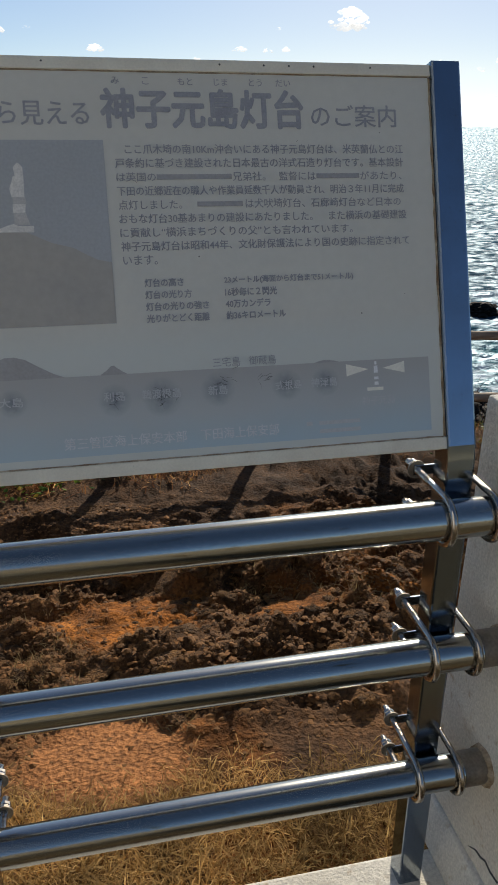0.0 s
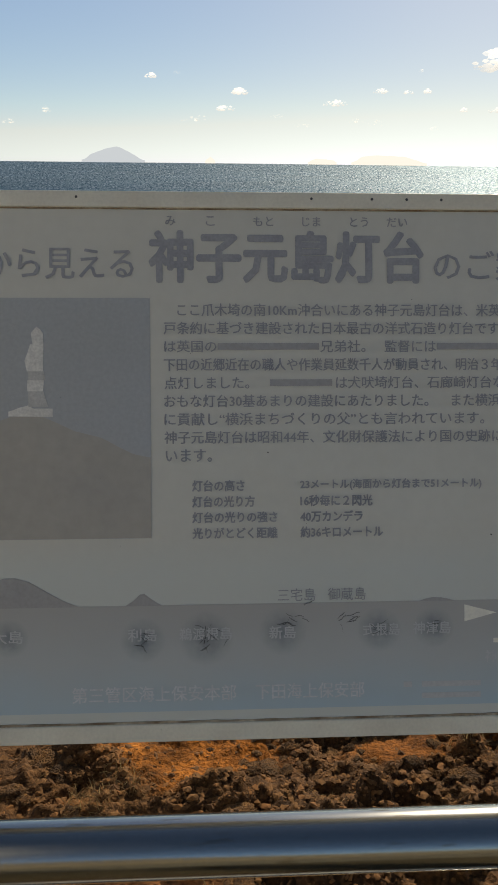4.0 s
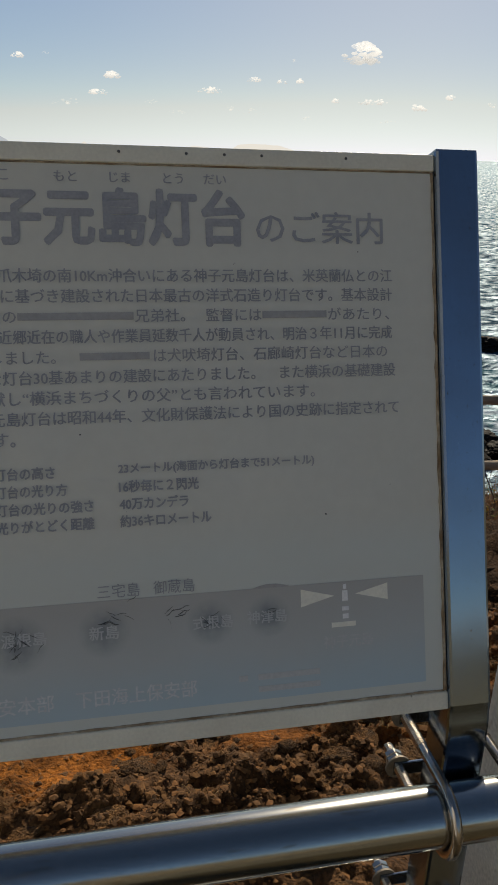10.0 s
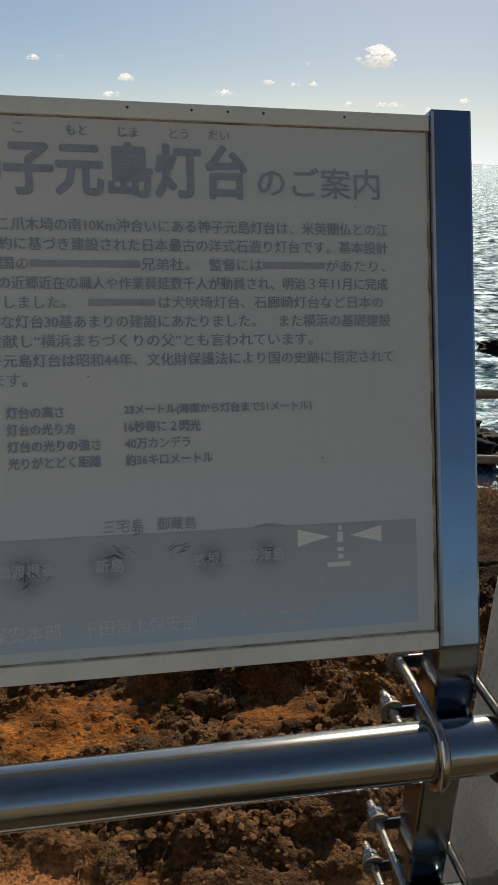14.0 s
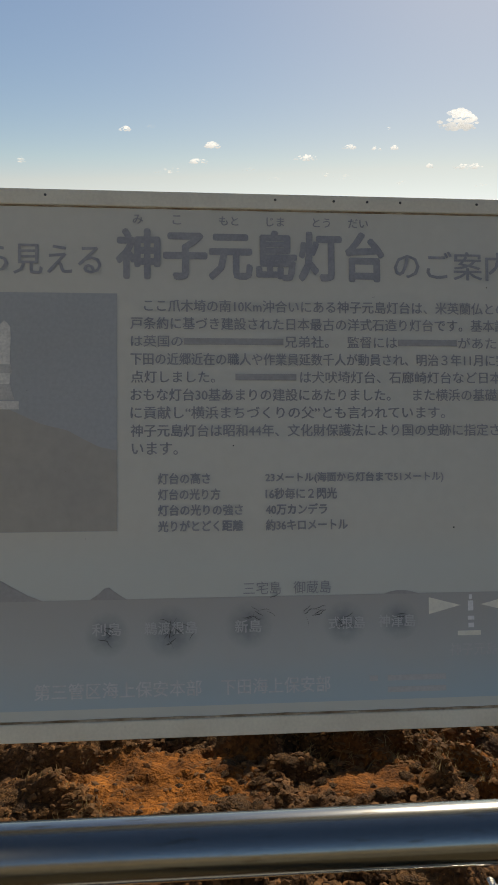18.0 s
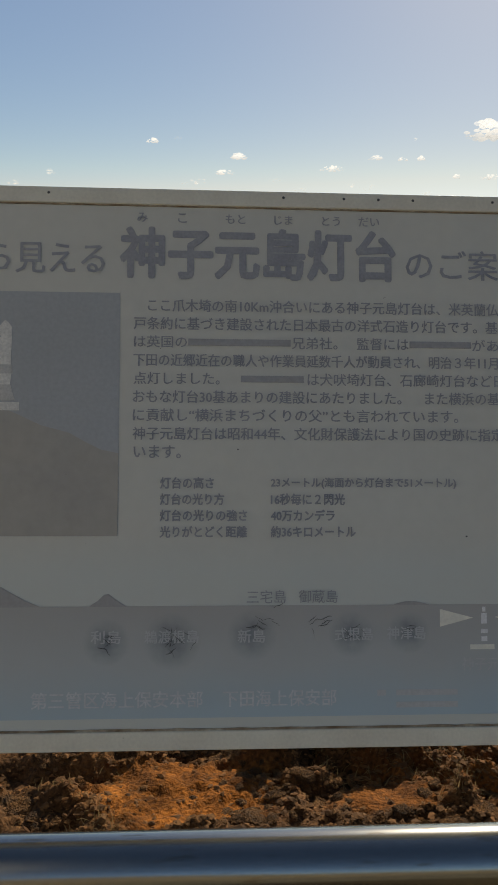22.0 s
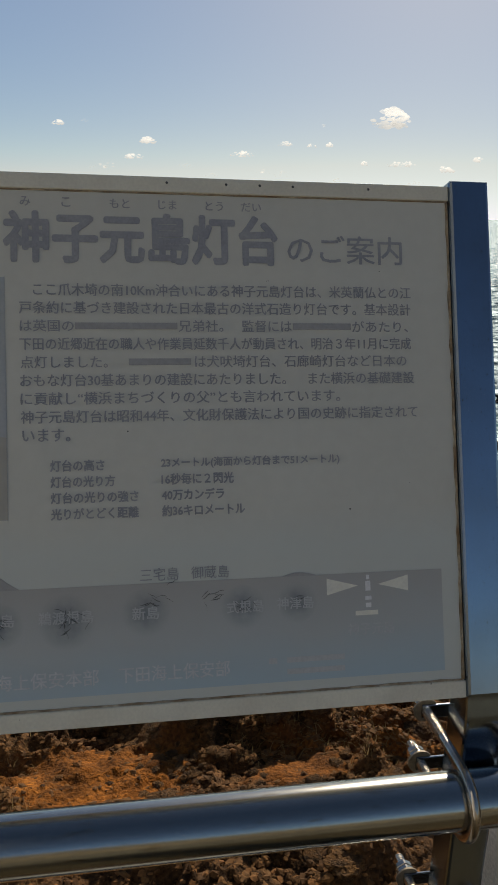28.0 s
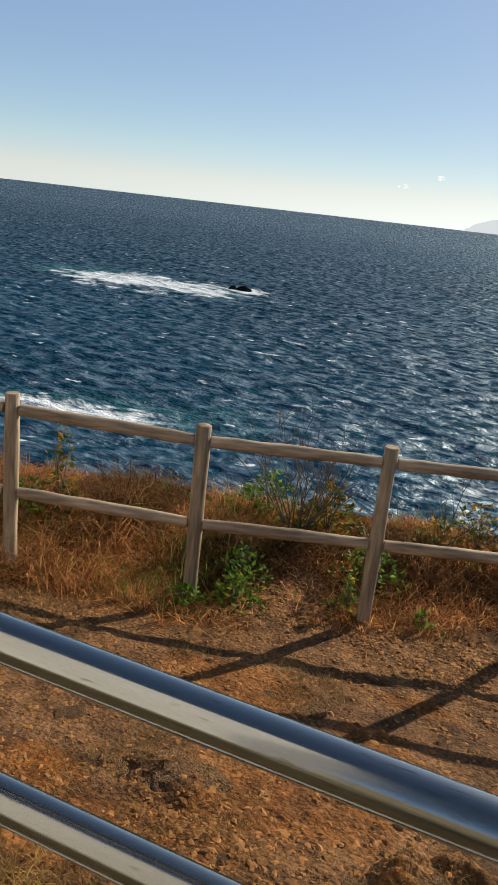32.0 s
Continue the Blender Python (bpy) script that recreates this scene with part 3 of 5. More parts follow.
# the island picture
strip = part("sea_picture", slab(0.0193, 0.8815, 0.0378, 0.1742, 0.0008), STRIP, sign, "faded blue picture of the sea")
part("island", outline([(0.0548, 0.1738), (0.0787, 0.190), (0.105, 0.204), (0.128, 0.2115), (0.143, 0.2118), (0.160, 0.207), (0.185, 0.192), (0.205, 0.181), (0.2232, 0.1738)], 0.0012), PRINT_ISLAND, strip)
part("island", outline([(0.281, 0.1738), (0.292, 0.181), (0.300, 0.1885), (0.3055, 0.1895), (0.312, 0.184), (0.320, 0.1785), (0.328, 0.1738)], 0.0012), PRINT_ISLAND, strip)
part("island", outline([(0.660, 0.1738), (0.668, 0.1765), (0.678, 0.1785), (0.690, 0.1782), (0.700, 0.1762), (0.708, 0.1738)], 0.0012), PRINT_ISLAND, strip)
lettering("三宅島", 0.4763, 0.5255, 0.1850, 0.0165, INK, 0.0, name="island_name", parent=strip)
lettering("御蔵島", 0.5414, 0.5906, 0.1850, 0.0165, INK, 0.0, name="island_name", parent=strip)
for body, u0, u1, v in (("大島", 0.113, 0.152, 0.1366), ("利島", 0.2846, 0.3208, 0.1366), ("鵜渡根島", 0.3497, 0.4170, 0.1366), ("新島", 0.4654, 0.4994, 0.1366),
                        ("式根島", 0.5870, 0.6350, 0.138), ("神津島", 0.6530, 0.7020, 0.139), ("神子元島", 0.748, 0.812, 0.100)):
    lettering(body, u0, u1, v, 0.0160, PRINT_NAME, 0.016, name="island_name", parent=strip)
lettering("第三管区海上保安本部", 0.2131, 0.4220, 0.0605, 0.0200, PRINT_OFFICE, 0.014, name="office_name", parent=strip)
lettering("下田海上保安部", 0.4473, 0.5883, 0.0605, 0.0200, PRINT_OFFICE, 0.014, name="office_name", parent=strip)
for v in (0.0655, 0.0505):
    part("faded_bar", slab(0.664, 0.742, v - 0.0035, v + 0.0035, 0.0012), PRINT_NAME, strip)
part("faded_bar", slab(0.640, 0.651, 0.062, 0.069, 0.0012), PRINT_NAME, strip)
part("light_beam", outline([(0.7205, 0.1685), (0.7630, 0.1575), (0.7205, 0.1465)], 0.0013), PRINT_CREAM, strip)
part("light_beam", outline([(0.7905, 0.1580), (0.8330, 0.1685), (0.8330, 0.1475)], 0.0013), PRINT_CREAM, strip)
for u0, u1, v0, v1 in ((0.7735, 0.7805, 0.150, 0.163), (0.7750, 0.7790, 0.165, 0.171), (0.7730, 0.7815, 0.138, 0.143), (0.7735, 0.7810, 0.128, 0.134), (0.7590, 0.7900, 0.118, 0.124)):
    part("lighthouse_piece", slab(u0, u1, v0, v1, 0.0013), PRINT_CREAM if u1 - u0 > 0.02 else PRINT_WHITE, strip)
crng = random.Random(7)
for cu_, cv_, n, reach_ in ((0.505, 0.163, 5, 0.020), (0.567, 0.151, 8, 0.014), (0.385, 0.141, 9, 0.016), (0.390, 0.121, 6, 0.018), (0.302, 0.136, 4, 0.006),
                           (0.300, 0.122, 3, 0.008), (0.482, 0.146, 4, 0.008), (0.610, 0.140, 6, 0.016), (0.681, 0.148, 3, 0.008)):
    for _ in range(n):
        u, v, a = cu_ + crng.uniform(-reach_, reach_), cv_ + crng.uniform(-reach_, reach_) * 0.45, crng.uniform(-0.7, 0.7)
        pts, w = [], crng.uniform(0.00025, 0.0006)
        for _s in range(4):
            pts.append((u, v))
            a += crng.uniform(-0.6, 0.6)
            u, v = u + 0.0042 * math.cos(a), v + 0.0042 * math.sin(a)
        ring = [(p[0], p[1] - w * (1 - abs(k - 1.5) * 0.5)) for k, p in enumerate(pts)] + [(p[0], p[1] + w * (1.05 - abs(k - 1.5) * 0.5)) for k, p in reversed(list(enumerate(pts)))]
        part("crack", outline(ring, 0.0014), CRACK, strip)

# ---- posts of the board ----
POST_W = 0.058
for x0 in (-0.0610, 0.9100):
    post = thing("sign_post", "square stainless steel post bent to carry the leaning board", "post", group="posts of the board")
    rings = []
    path = [Vector((0, 0.018, PLINTH_Z)), Vector((0, 0.018, BOARD_Z - 0.046)), Vector((0, 0.018, BOARD_Z - 0.042)), Vector((0, 0.0182, BOARD_Z - 0.032)), Vector((0, 0.0192, BOARD_Z - 0.024)),
            Vector((0, 0.0212, BOARD_Z - 0.014)), BOARD @ Vector((0, 0.021, 0.004)), BOARD @ Vector((0, 0.021, 0.008)), BOARD @ Vector((0, 0.021, BOARD_H + 0.004))]
    for k, p in enumerate(path):
        lean = (0, 0, 0, 0.22, 0.55, 0.86, 1, 1, 1)[k] * TILT
        ahead = Vector((0, math.cos(lean), -math.sin(lean)))
        h, c = POST_W / 2, 0.0045
        rings.append([p + Vector((x0, 0, 0)) + s * ahead * h + Vector((u, 0, 0)) for s, u in ((-1, c), (-1, POST_W - c), (-1 + c / h * 0.3, POST_W - c * 0.3), (-1 + c / h, POST_W), (1 - c / h, POST_W), (1, POST_W - c),
                                                                                  (1, c), (1 - c / h, 0), (-1 + c / h, 0), (-1 + c / h * 0.3, c * 0.3))])
    part("tube", loft(rings), POST_STEEL, post, soft=15)
    bm = bmesh.new()
    bmesh.ops.create_cube(bm, size=1, matrix=BOARD @ Matrix.Translation((x0 + POST_W / 2, 0.021, BOARD_H + 0.0052)) @ Matrix.Diagonal((POST_W - 0.003, POST_W - 0.003, 0.0024, 1)))
    part("cap", bm, POST_STEEL, post)
    if x0 < 0:
        wrng = random.Random(15)
        for u, v, long_, wide in ((-0.034, 0.088, 0.052, 0.010), (-0.040, 0.112, 0.026, 0.009), (-0.044, 0.052, 0.030, 0.004), (-0.030, 0.036, 0.016, 0.006), (-0.046, 0.028, 0.012, 0.004)):
            edge_l = [(u - wide * wrng.uniform(0.3, 1.0) - 0.12 * k * long_ / 8, v + long_ * (k / 8 - 0.5)) for k in range(9)]
            edge_r = [(u + wide * wrng.uniform(0.2, 0.9) - 0.12 * k * long_ / 8, v + long_ * (k / 8 - 0.5)) for k in range(9)]
            part("film_remnant", outline(edge_l + edge_r[::-1], 0.0088, 0.0078), FILM, post, "pale remnant of peeled film", place=BOARD)

# ---- stainless rails ----
railing = thing("railing", "three polished stainless steel pipe rails set into a concrete post", "railing")
for z in RAIL_Z:
    rail = part("rail", tube([(-3.4, RAIL_Y, z), (-2.0, RAIL_Y, z), (0, RAIL_Y, z), (1.035, RAIL_Y, z)], RAIL_R, 48), STEEL, railing, soft=40)
    part("end_sleeve", tube([(1.000, RAIL_Y, z), (1.13, RAIL_Y, z)], RAIL_R + 0.0008, 32), SLEEVE, rail, "dull grey pipe end", soft=40)

mrng = random.Random(8)
for z in RAIL_Z:
    rings = []
    for k in range(28):
        a = 2 * math.pi * k / 28
        r0, r1, out_ = RAIL_R - 0.002, RAIL_R + 0.004 + 0.006 * mrng.random(), 0.004 + 0.006 * mrng.random()
        rings.append([(1.066, RAIL_Y + r0 * math.cos(a), z + r0 * math.sin(a)), (1.066, RAIL_Y + (r1 + 0.004) * math.cos(a), z + (r1 + 0.004) * math.sin(a)),
                      (1.056 - out_ * 0.4, RAIL_Y + r1 * math.cos(a), z + r1 * math.sin(a)), (1.056 - out_, RAIL_Y + r0 * math.cos(a), z + r0 * math.sin(a))])
    part("mortar_ring", loft(rings + [rings[0]], caps=False), SEALANT, railing, "broken brown mortar round the pipe end")

# ---- U-bolts that hold the rails to the posts ----
def u_bolt():
    ob = thing("u_bolt", "shiny steel U-bolt with nuts holding a rail to the post", "u-bolt", group="U-bolts on the posts")
    r, wire, back = RAIL_R + 0.0076, 0.0072, 0.172
    pts = [(0, back, r)] + [(0, y, r) for y in (0.05, 0.0)] + [(0, -r * math.sin(a), r * math.cos(a)) for a in (math.pi * k / 14 for k in range(1, 14))] + [(0, y, -r) for y in (0.0, 0.05)] + [(0, back, -r)]
    part("rod", tube(pts, wire, 12), BOLT_STEEL, ob, soft=50)
    for s in (1, -1):
        rings = []
        for k in range(65):
            y = 0.070 + 0.1025 * k / 64
            rr_ = wire + (0.0008 if k % 2 else 0.0003)
            rings.append([(rr_ * math.cos(a), y, s * r + rr_ * math.sin(a)) for a in (2 * math.pi * j / 10 for j in range(10))])
        part("thread", loft(rings), BOLT_STEEL, ob)
        for y0, y1, rad in ((0.1335, 0.1445, 0.0150), (0.1455, 0.1550, 0.0144)):
            bm = bmesh.new()
            bmesh.ops.create_cone(bm, cap_ends=True, segments=6, radius1=rad, radius2=rad, depth=y1 - y0, matrix=Matrix.Translation((0, (y0 + y1) / 2, s * r)) @ Matrix.Rotation(radians(90), 4, 'X'))
            bmesh.ops.bevel(bm, geom=bm.edges[:], offset=0.0012, segments=1, affect='EDGES')
            part("nut", bm, BOLT_STEEL, ob)
        bm = bmesh.new()
        bmesh.ops.create_cone(bm, cap_ends=True, segments=20, radius1=0.0190, radius2=0.0190, depth=0.0032, matrix=Matrix.Translation((0, 0.1318, s * r)) @ Matrix.Rotation(radians(90), 4, 'X'))
        part("washer", bm, SLEEVE, ob, "dark washer")
        part("strap", box((-0.008, 0.1262, s * r - 0.011), (0.044, 0.1300, s * r + 0.011), 0.001), POST_STEEL, ob)
    return ob


first = None
for x0 in (-0.0610, 0.9100):
    for z in RAIL_Z:
        for side in (-1, 1):
            turn = 0 if side < 0 else 180
            x = x0 + POST_W / 2 + side * 0.0465
            m = Matrix.Translation((x, RAIL_Y, z)) @ Matrix.Diagonal((-side, 1, 1, 1))
            if first is None:
                first = u_bolt()
                first.matrix_basis = m
            else:
                ob = copy_thing(first, Matrix.Translation((x, RAIL_Y, z)))
                ob.scale = (-side, 1, 1)

# ---- concrete ----
solid("plinth", box((-3.6, -0.30, -0.75), (1.75, 0.072, PLINTH_Z), 0.010, 3), CONCRETE, "weathered white concrete kerb under the posts", "kerb", kind="structure")


def rough_block(rings, seed, amount=0.0014, soft_edge=0.008):
    """A tapering block with worn, rounded edges."""
    bm = bmesh.new()
    bmesh.ops.create_cube(bm, size=2)
    bmesh.ops.subdivide_edges(bm, edges=bm.edges[:], cuts=23, use_grid_fill=True)
    low, top = (([min(p[k] for p in ring) for k in range(3)], [max(p[k] for p in ring) for k in range(3)]) for ring in rings)
    for v in bm.verts:
        p = [math.copysign(1 - (1 - abs(c)) ** 1.6, c) for c in v.co]          # closer rings near the edges
        f = (p[2] + 1) / 2
        lo = [low[0][k] + (top[0][k] - low[0][k]) * f for k in range(2)] + [low[0][2]]
        hi = [low[1][k] + (top[1][k] - low[1][k]) * f for k in range(2)] + [top[0][2]]
        q = Vector([lo[k] + (hi[k] - lo[k]) * (p[k] + 1) / 2 for k in range(3)])
        core = Vector([min(max(q[k], lo[k] + soft_edge), hi[k] - soft_edge) for k in range(3)])
        d = q - core
        if d.length > 1e-6:
            q = core + d.normalized() * soft_edge
        v.co = q + Vector(noise.noise_vector(q * 7 + Vector((seed, 0, 0)))) * amount
    return bm


concrete_post = thing("concrete_post", "white painted concrete end post, stained, flat top", "post")
bm = rough_block([[(1.062, -0.175, PLINTH_Z + 0.10), (1.40, -0.175, PLINTH_Z + 0.10), (1.40, 0.165, PLINTH_Z + 0.10), (1.062, 0.165, PLINTH_Z + 0.10)],
                  [(1.057, -0.165, 0.855), (1.36, -0.165, 0.855), (1.36, 0.130, 0.855), (1.057, 0.130, 0.855)]], 3)
part("shaft", bm, CONCRETE, concrete_post, soft=75)
bm = rough_block([[(1.02, -0.215, PLINTH_Z), (1.44, -0.215, PLINTH_Z), (1.44, 0.20, PLINTH_Z), (1.02, 0.20, PLINTH_Z)],
                  [(1.052, -0.185, PLINTH_Z + 0.105), (1.41, -0.185, PLINTH_Z + 0.105), (1.41, 0.175, PLINTH_Z + 0.105), (1.052, 0.175, PLINTH_Z + 0.105)]], 5)
part("foot", bm, CONCRETE, concrete_post, soft=75)

part("crack", tube([(1.0605, -0.045, -0.222), (1.0610, -0.075, -0.200), (1.0610, -0.098, -0.196), (1.0610, -0.118, -0.184), (1.0610, -0.140, -0.190), (1.0610, -0.172, -0.186)],
                   [0.0008, 0.0022, 0.0028, 0.0026, 0.0030, 0.0024], 6), CRACK, concrete_post, "dark crack near the foot")

part("stain", tube([(1.0590, -0.056, 0.842), (1.0588, -0.068, 0.824), (1.0590, -0.088, 0.800), (1.0592, -0.086, 0.766)], [0.0010, 0.0024, 0.0020, 0.0012], 6), SEALANT, concrete_post, "dark stain running down the side")

# ---- unseen white wall behind the path, added for the pale band in the rails ----
WALL_PLASTER = material("white_wall_plaster", (0.63, 0.62, 0.615), 0.9, 0.0, (0.57, 0.56, 0.55), 1.2, 40, 0.06, 0.3, 0.004)
solid("wall_behind", box((-7.6, -7.2, -0.6), (-1.95, -3.1, 7.4), 0.02), WALL_PLASTER, "plain white wall added out of view behind the path, mirrored in the rails", "wall", kind="structure")

# ---- timber fence ----
fence = thing("cliff_fence", "weathered brown timber post and rail fence at the cliff", "fence")
tops = []
frng = random.Random(4)
for x, y in FENCE:
    z = float(ground_z(x, y))
    top = z + 1.07
    lean = Vector((frng.uniform(-0.012, 0.012), frng.uniform(-0.012, 0.012), 0))
    tops.append(Vector((x, y, z)) + lean)
    pts = [Vector((x, y, z - 0.3 + 1.37 * k / 7)) + lean * (k / 7) for k in range(8)]
    bm = tube(pts + [pts[-1] + Vector((0, 0, 0.006))], [0.041 + frng.uniform(-0.0025, 0.0025) for _ in range(8)] + [0.037], 14)
    for v in bm.verts:
        v.co += Vector(noise.noise_vector(v.co * 14)) * 0.0035
    part("post", bm, TIMBER, fence, soft=50)
for a, b in zip(tops, tops[1:]):
    for h in (0.985, 0.500):
        p, q = a + Vector((0, 0, h)), b + Vector((0, 0, h))
        side = (q - p).normalized() * 0.045
        pts = [(p + side).lerp(q - side, k / 7) for k in range(8)]
        bm = tube(pts, [0.031] + [0.034 + frng.uniform(-0.002, 0.002) for _ in range(6)] + [0.031], 12)
        for v in bm.verts:
            v.co += Vector(noise.noise_vector(v.co * 11)) * 0.004
        part("rail", bm, TIMBER_RAIL, fence, soft=50)

# ---- ground ----
def spread(lo, hi, step, out_lo, out_hi, grow=1.14):
    core = list(np.arange(lo, hi + 1e-6, step))
    left, s, v = [], step, lo
    while v > out_lo:
        s *= grow
        v -= s
        left.append(v)
    right, s, v = [], step, hi
    while v < out_hi:
        s *= grow
        v += s
        right.append(v)
    return np.array(left[::-1] + core + right)


def blob(x, y, cx, cy, rx, ry):
    return 1 - step_between(0.55, 1.1, np.hypot((x - cx) / rx, (y - cy) / ry) + 0.5 * (fbm(x * 4, y * 4, 3, 77) - 0.5))


def rockiness(x, y):
    """Where broken rock lies bare: under and behind the board, and out to the right."""
    band = step_between(-0.9, 0.2, x) * step_between(0.55, 0.95, y) * (1 - 0.45 * step_between(2.7, 3.3, y))
    patch = step_between(0.50, 0.60, fbm(x * 0.9 + 3, y * 1.1, 3, 21))
    lumps = np.maximum(0.5 * blob(x, y, -0.68, 1.00, 0.34, 0.22), 0.4 * blob(x, y, -1.75, 1.06, 0.30, 0.18))
    band = np.maximum(band, 0.8 * blob(x, y, 0.7, 2.55, 1.3, 0.55))
    return np.clip(np.maximum(band * (0.45 + 0.55 * patch), np.maximum((0.30 - 0.20 * (1 - step_between(-0.9, -0.2, x))) * patch * step_between(0.5, 0.9, y), lumps)), 0, 1)


def clay_at(x, y):
    return np.maximum.reduce([blob(x, y, 0.32, 1.58, 0.40, 0.32), blob(x, y, 1.11, 1.55, 0.24, 0.14), blob(x, y, 0.58, 1.77, 0.18, 0.09), blob(x, y, 0.22, 0.70, 0.34, 0.25)])


def relief(x, y):
    near = step_between(0.10, 0.7, y) * (1 - step_between(20, 40, np.abs(x)))
    r = rockiness(x, y) * (1 - 0.75 * clay_at(x, y))
    wx, wy = x + 0.10 * fbm(x * 3, y * 3, 2, 3), y + 0.10 * fbm(x * 3 + 9, y * 3, 2, 4)
    ridges = 1 - np.abs(2 * fbm(wx * 2.2, wy * 2.9, 4, 11) - 1) * 2.2
    crag = 0.42 * bumps(wx * 3.2, wy * 4.6, 31) + 0.34 * (1 - np.abs(2 * fbm(wx * 6.5, wy * 8.5, 3, 33) - 1) * 1.8) + 0.22 * (1 - np.abs(2 * fbm(wx * 17, wy * 22, 2, 35) - 1) * 1.6) + 0.06 * bumps(wx * 26, wy * 30, 39)
    z = (0.10 - 0.06 * (1 - step_between(-0.9, -0.2, x))) * (fbm(x * 0.9, y * 0.9, 3, 13) - 0.5) + r * (0.10 * ridges + 0.20 * (crag - 0.45))
    d = y - fence_y(x)
    z = z + 0.16 * step_between(0.15, 0.8, d) * (1 - step_between(1.3, 2.0, d)) * (1 - step_between(0.3, 2.0, x))
    z = z + (0.04 + 0.16 * crag) * blob(x, y, 0.95, 1.95, 0.46, 0.20) + 0.05 * blob(x, y, 0.32, 1.58, 0.40, 0.32) + 0.05 * blob(x, y, 1.11, 1.55, 0.24, 0.14) + 0.05 * blob(x, y, -0.68, 1.00, 0.34, 0.22)
    z = z + 0.020 * (fbm(x * 7, y * 7, 3, 15) - 0.5) + 0.006 * bumps(x * 40, y * 40, 37) * (1 - 0.4 * r) * (1 - 0.85 * clay_at(x, y))
    return near * z


gx, gy = np.meshgrid(spread(-3.2, 2.6, 0.014, -300, 300, 1.10), spread(0.10, 3.2, 0.014, -300, 16, 1.10))
gz = ground_z(gx, gy) + relief(gx, gy)
gz = np.where(gy < 0.09, np.minimum(gz, -0.46), gz)
gz = gz + np.where(gy < -0.5, 0.10, 0.0) * step_between(0.5, 1.0, -gy)
gz = gz + (0.02 + 0.18 * (1 - step_between(-4, 9, gx))) * np.clip(-gy - 7, 0, 60) * (0.85 + 0.3 * fbm(gx * 0.05, gy * 0.05, 3, 97)) + np.where(gy < -7, 1.2, 0.0) * fbm(gx * 0.4, gy * 0.4, 3, 98)
bare = np.maximum(rockiness(gx, gy), blob(gx, gy, 0.95, 1.95, 0.50, 0.22))[..., None]
tone = fbm(gx * 2.3, gy * 2.3, 4, 41)[..., None]
fine_tone = fbm(gx * 11, gy * 11, 3, 43)[..., None]
clay = np.maximum.reduce([0.97 * blob(gx, gy, 0.32, 1.58, 0.40, 0.32), 0.8 * blob(gx, gy, 1.11, 1.55, 0.24, 0.14), 0.9 * blob(gx, gy, 0.58, 1.77, 0.18, 0.09), 0.7 * blob(gx, gy, -0.90, 0.72, 0.10, 0.30),
                          0.6 * blob(gx, gy, -0.62, 1.80, 0.20, 0.10), 0.7 * blob(gx, gy, -2.10, 0.88, 0.22, 0.14), 0.6 * blob(gx, gy, -1.06, 2.34, 0.20, 0.10), 0.6 * blob(gx, gy, -1.17, 1.35, 0.16, 0.10),
                          0.5 * step_between(0.56, 0.66, fbm(gx * 1.5 + 8, gy * 1.6, 3, 51)) * (1 - 0.5 * step_between(2.2, 3.0, gy))])[..., None]
clay = clay * (1 - blob(gx, gy, 0.95, 1.95, 0.50, 0.22))[..., None]
pink = blob(gx, gy, 0.22, 0.70, 0.34, 0.25)[..., None]
soil = (1 - tone) * np.array((0.170, 0.084, 0.038)) + tone * np.array((0.370, 0.185, 0.084))
soil = soil * (1 - 0.75 * bare) + 0.75 * bare * ((1 - tone) * np.array((0.058, 0.028, 0.011)) + tone * np.array((0.26, 0.122, 0.038)))
soil = soil * (0.16 + 0.95 * fine_tone) * (1 + 0.52 * (1 - step_between(-0.9, -0.2, gx)))[..., None] * (1 - 0.42 * step_between(-0.2, 0.6, gx) * step_between(1.8, 2.3, gy))[..., None]
soil = soil * (1 - clay) + clay * (0.10 + 1.45 * fine_tone) * ((1 - tone) * np.array((0.32, 0.098, 0.014)) + tone * np.array((0.54, 0.190, 0.032)))
soil = soil * (1 - pink) + pink * (0.75 + 0.5 * fine_tone) * np.array((0.46, 0.19, 0.068))
near_path = (step_between(2.1, 2.3, -gy) * (1 - step_between(5.0, 5.3, -gy)))[..., None]
behind = step_between(0.2, 0.8, -gy)[..., None]
soil = soil * (1 - behind) + behind * (0.75 + 0.5 * tone) * np.array((0.19, 0.145, 0.08))
hillside = step_between(5.0, 5.4, -gy)[..., None]
soil = soil * (1 - hillside) + hillside * (0.8 + 0.4 * tone) * np.array((0.44, 0.36, 0.23))
soil = soil * (1 - near_path) + near_path * (0.85 + 0.3 * tone) * np.array((0.40, 0.345, 0.235))
ground = solid("ground", sheet("ground", gx, gy, gz, soil), SOIL, "rough red-brown soil with bare rock and orange clay sloping to the cliff", "ground", kind="structure")


def surface(x, y):
    return ground_z(x, y) + relief(np.asarray(x, float), np.asarray(y, float))


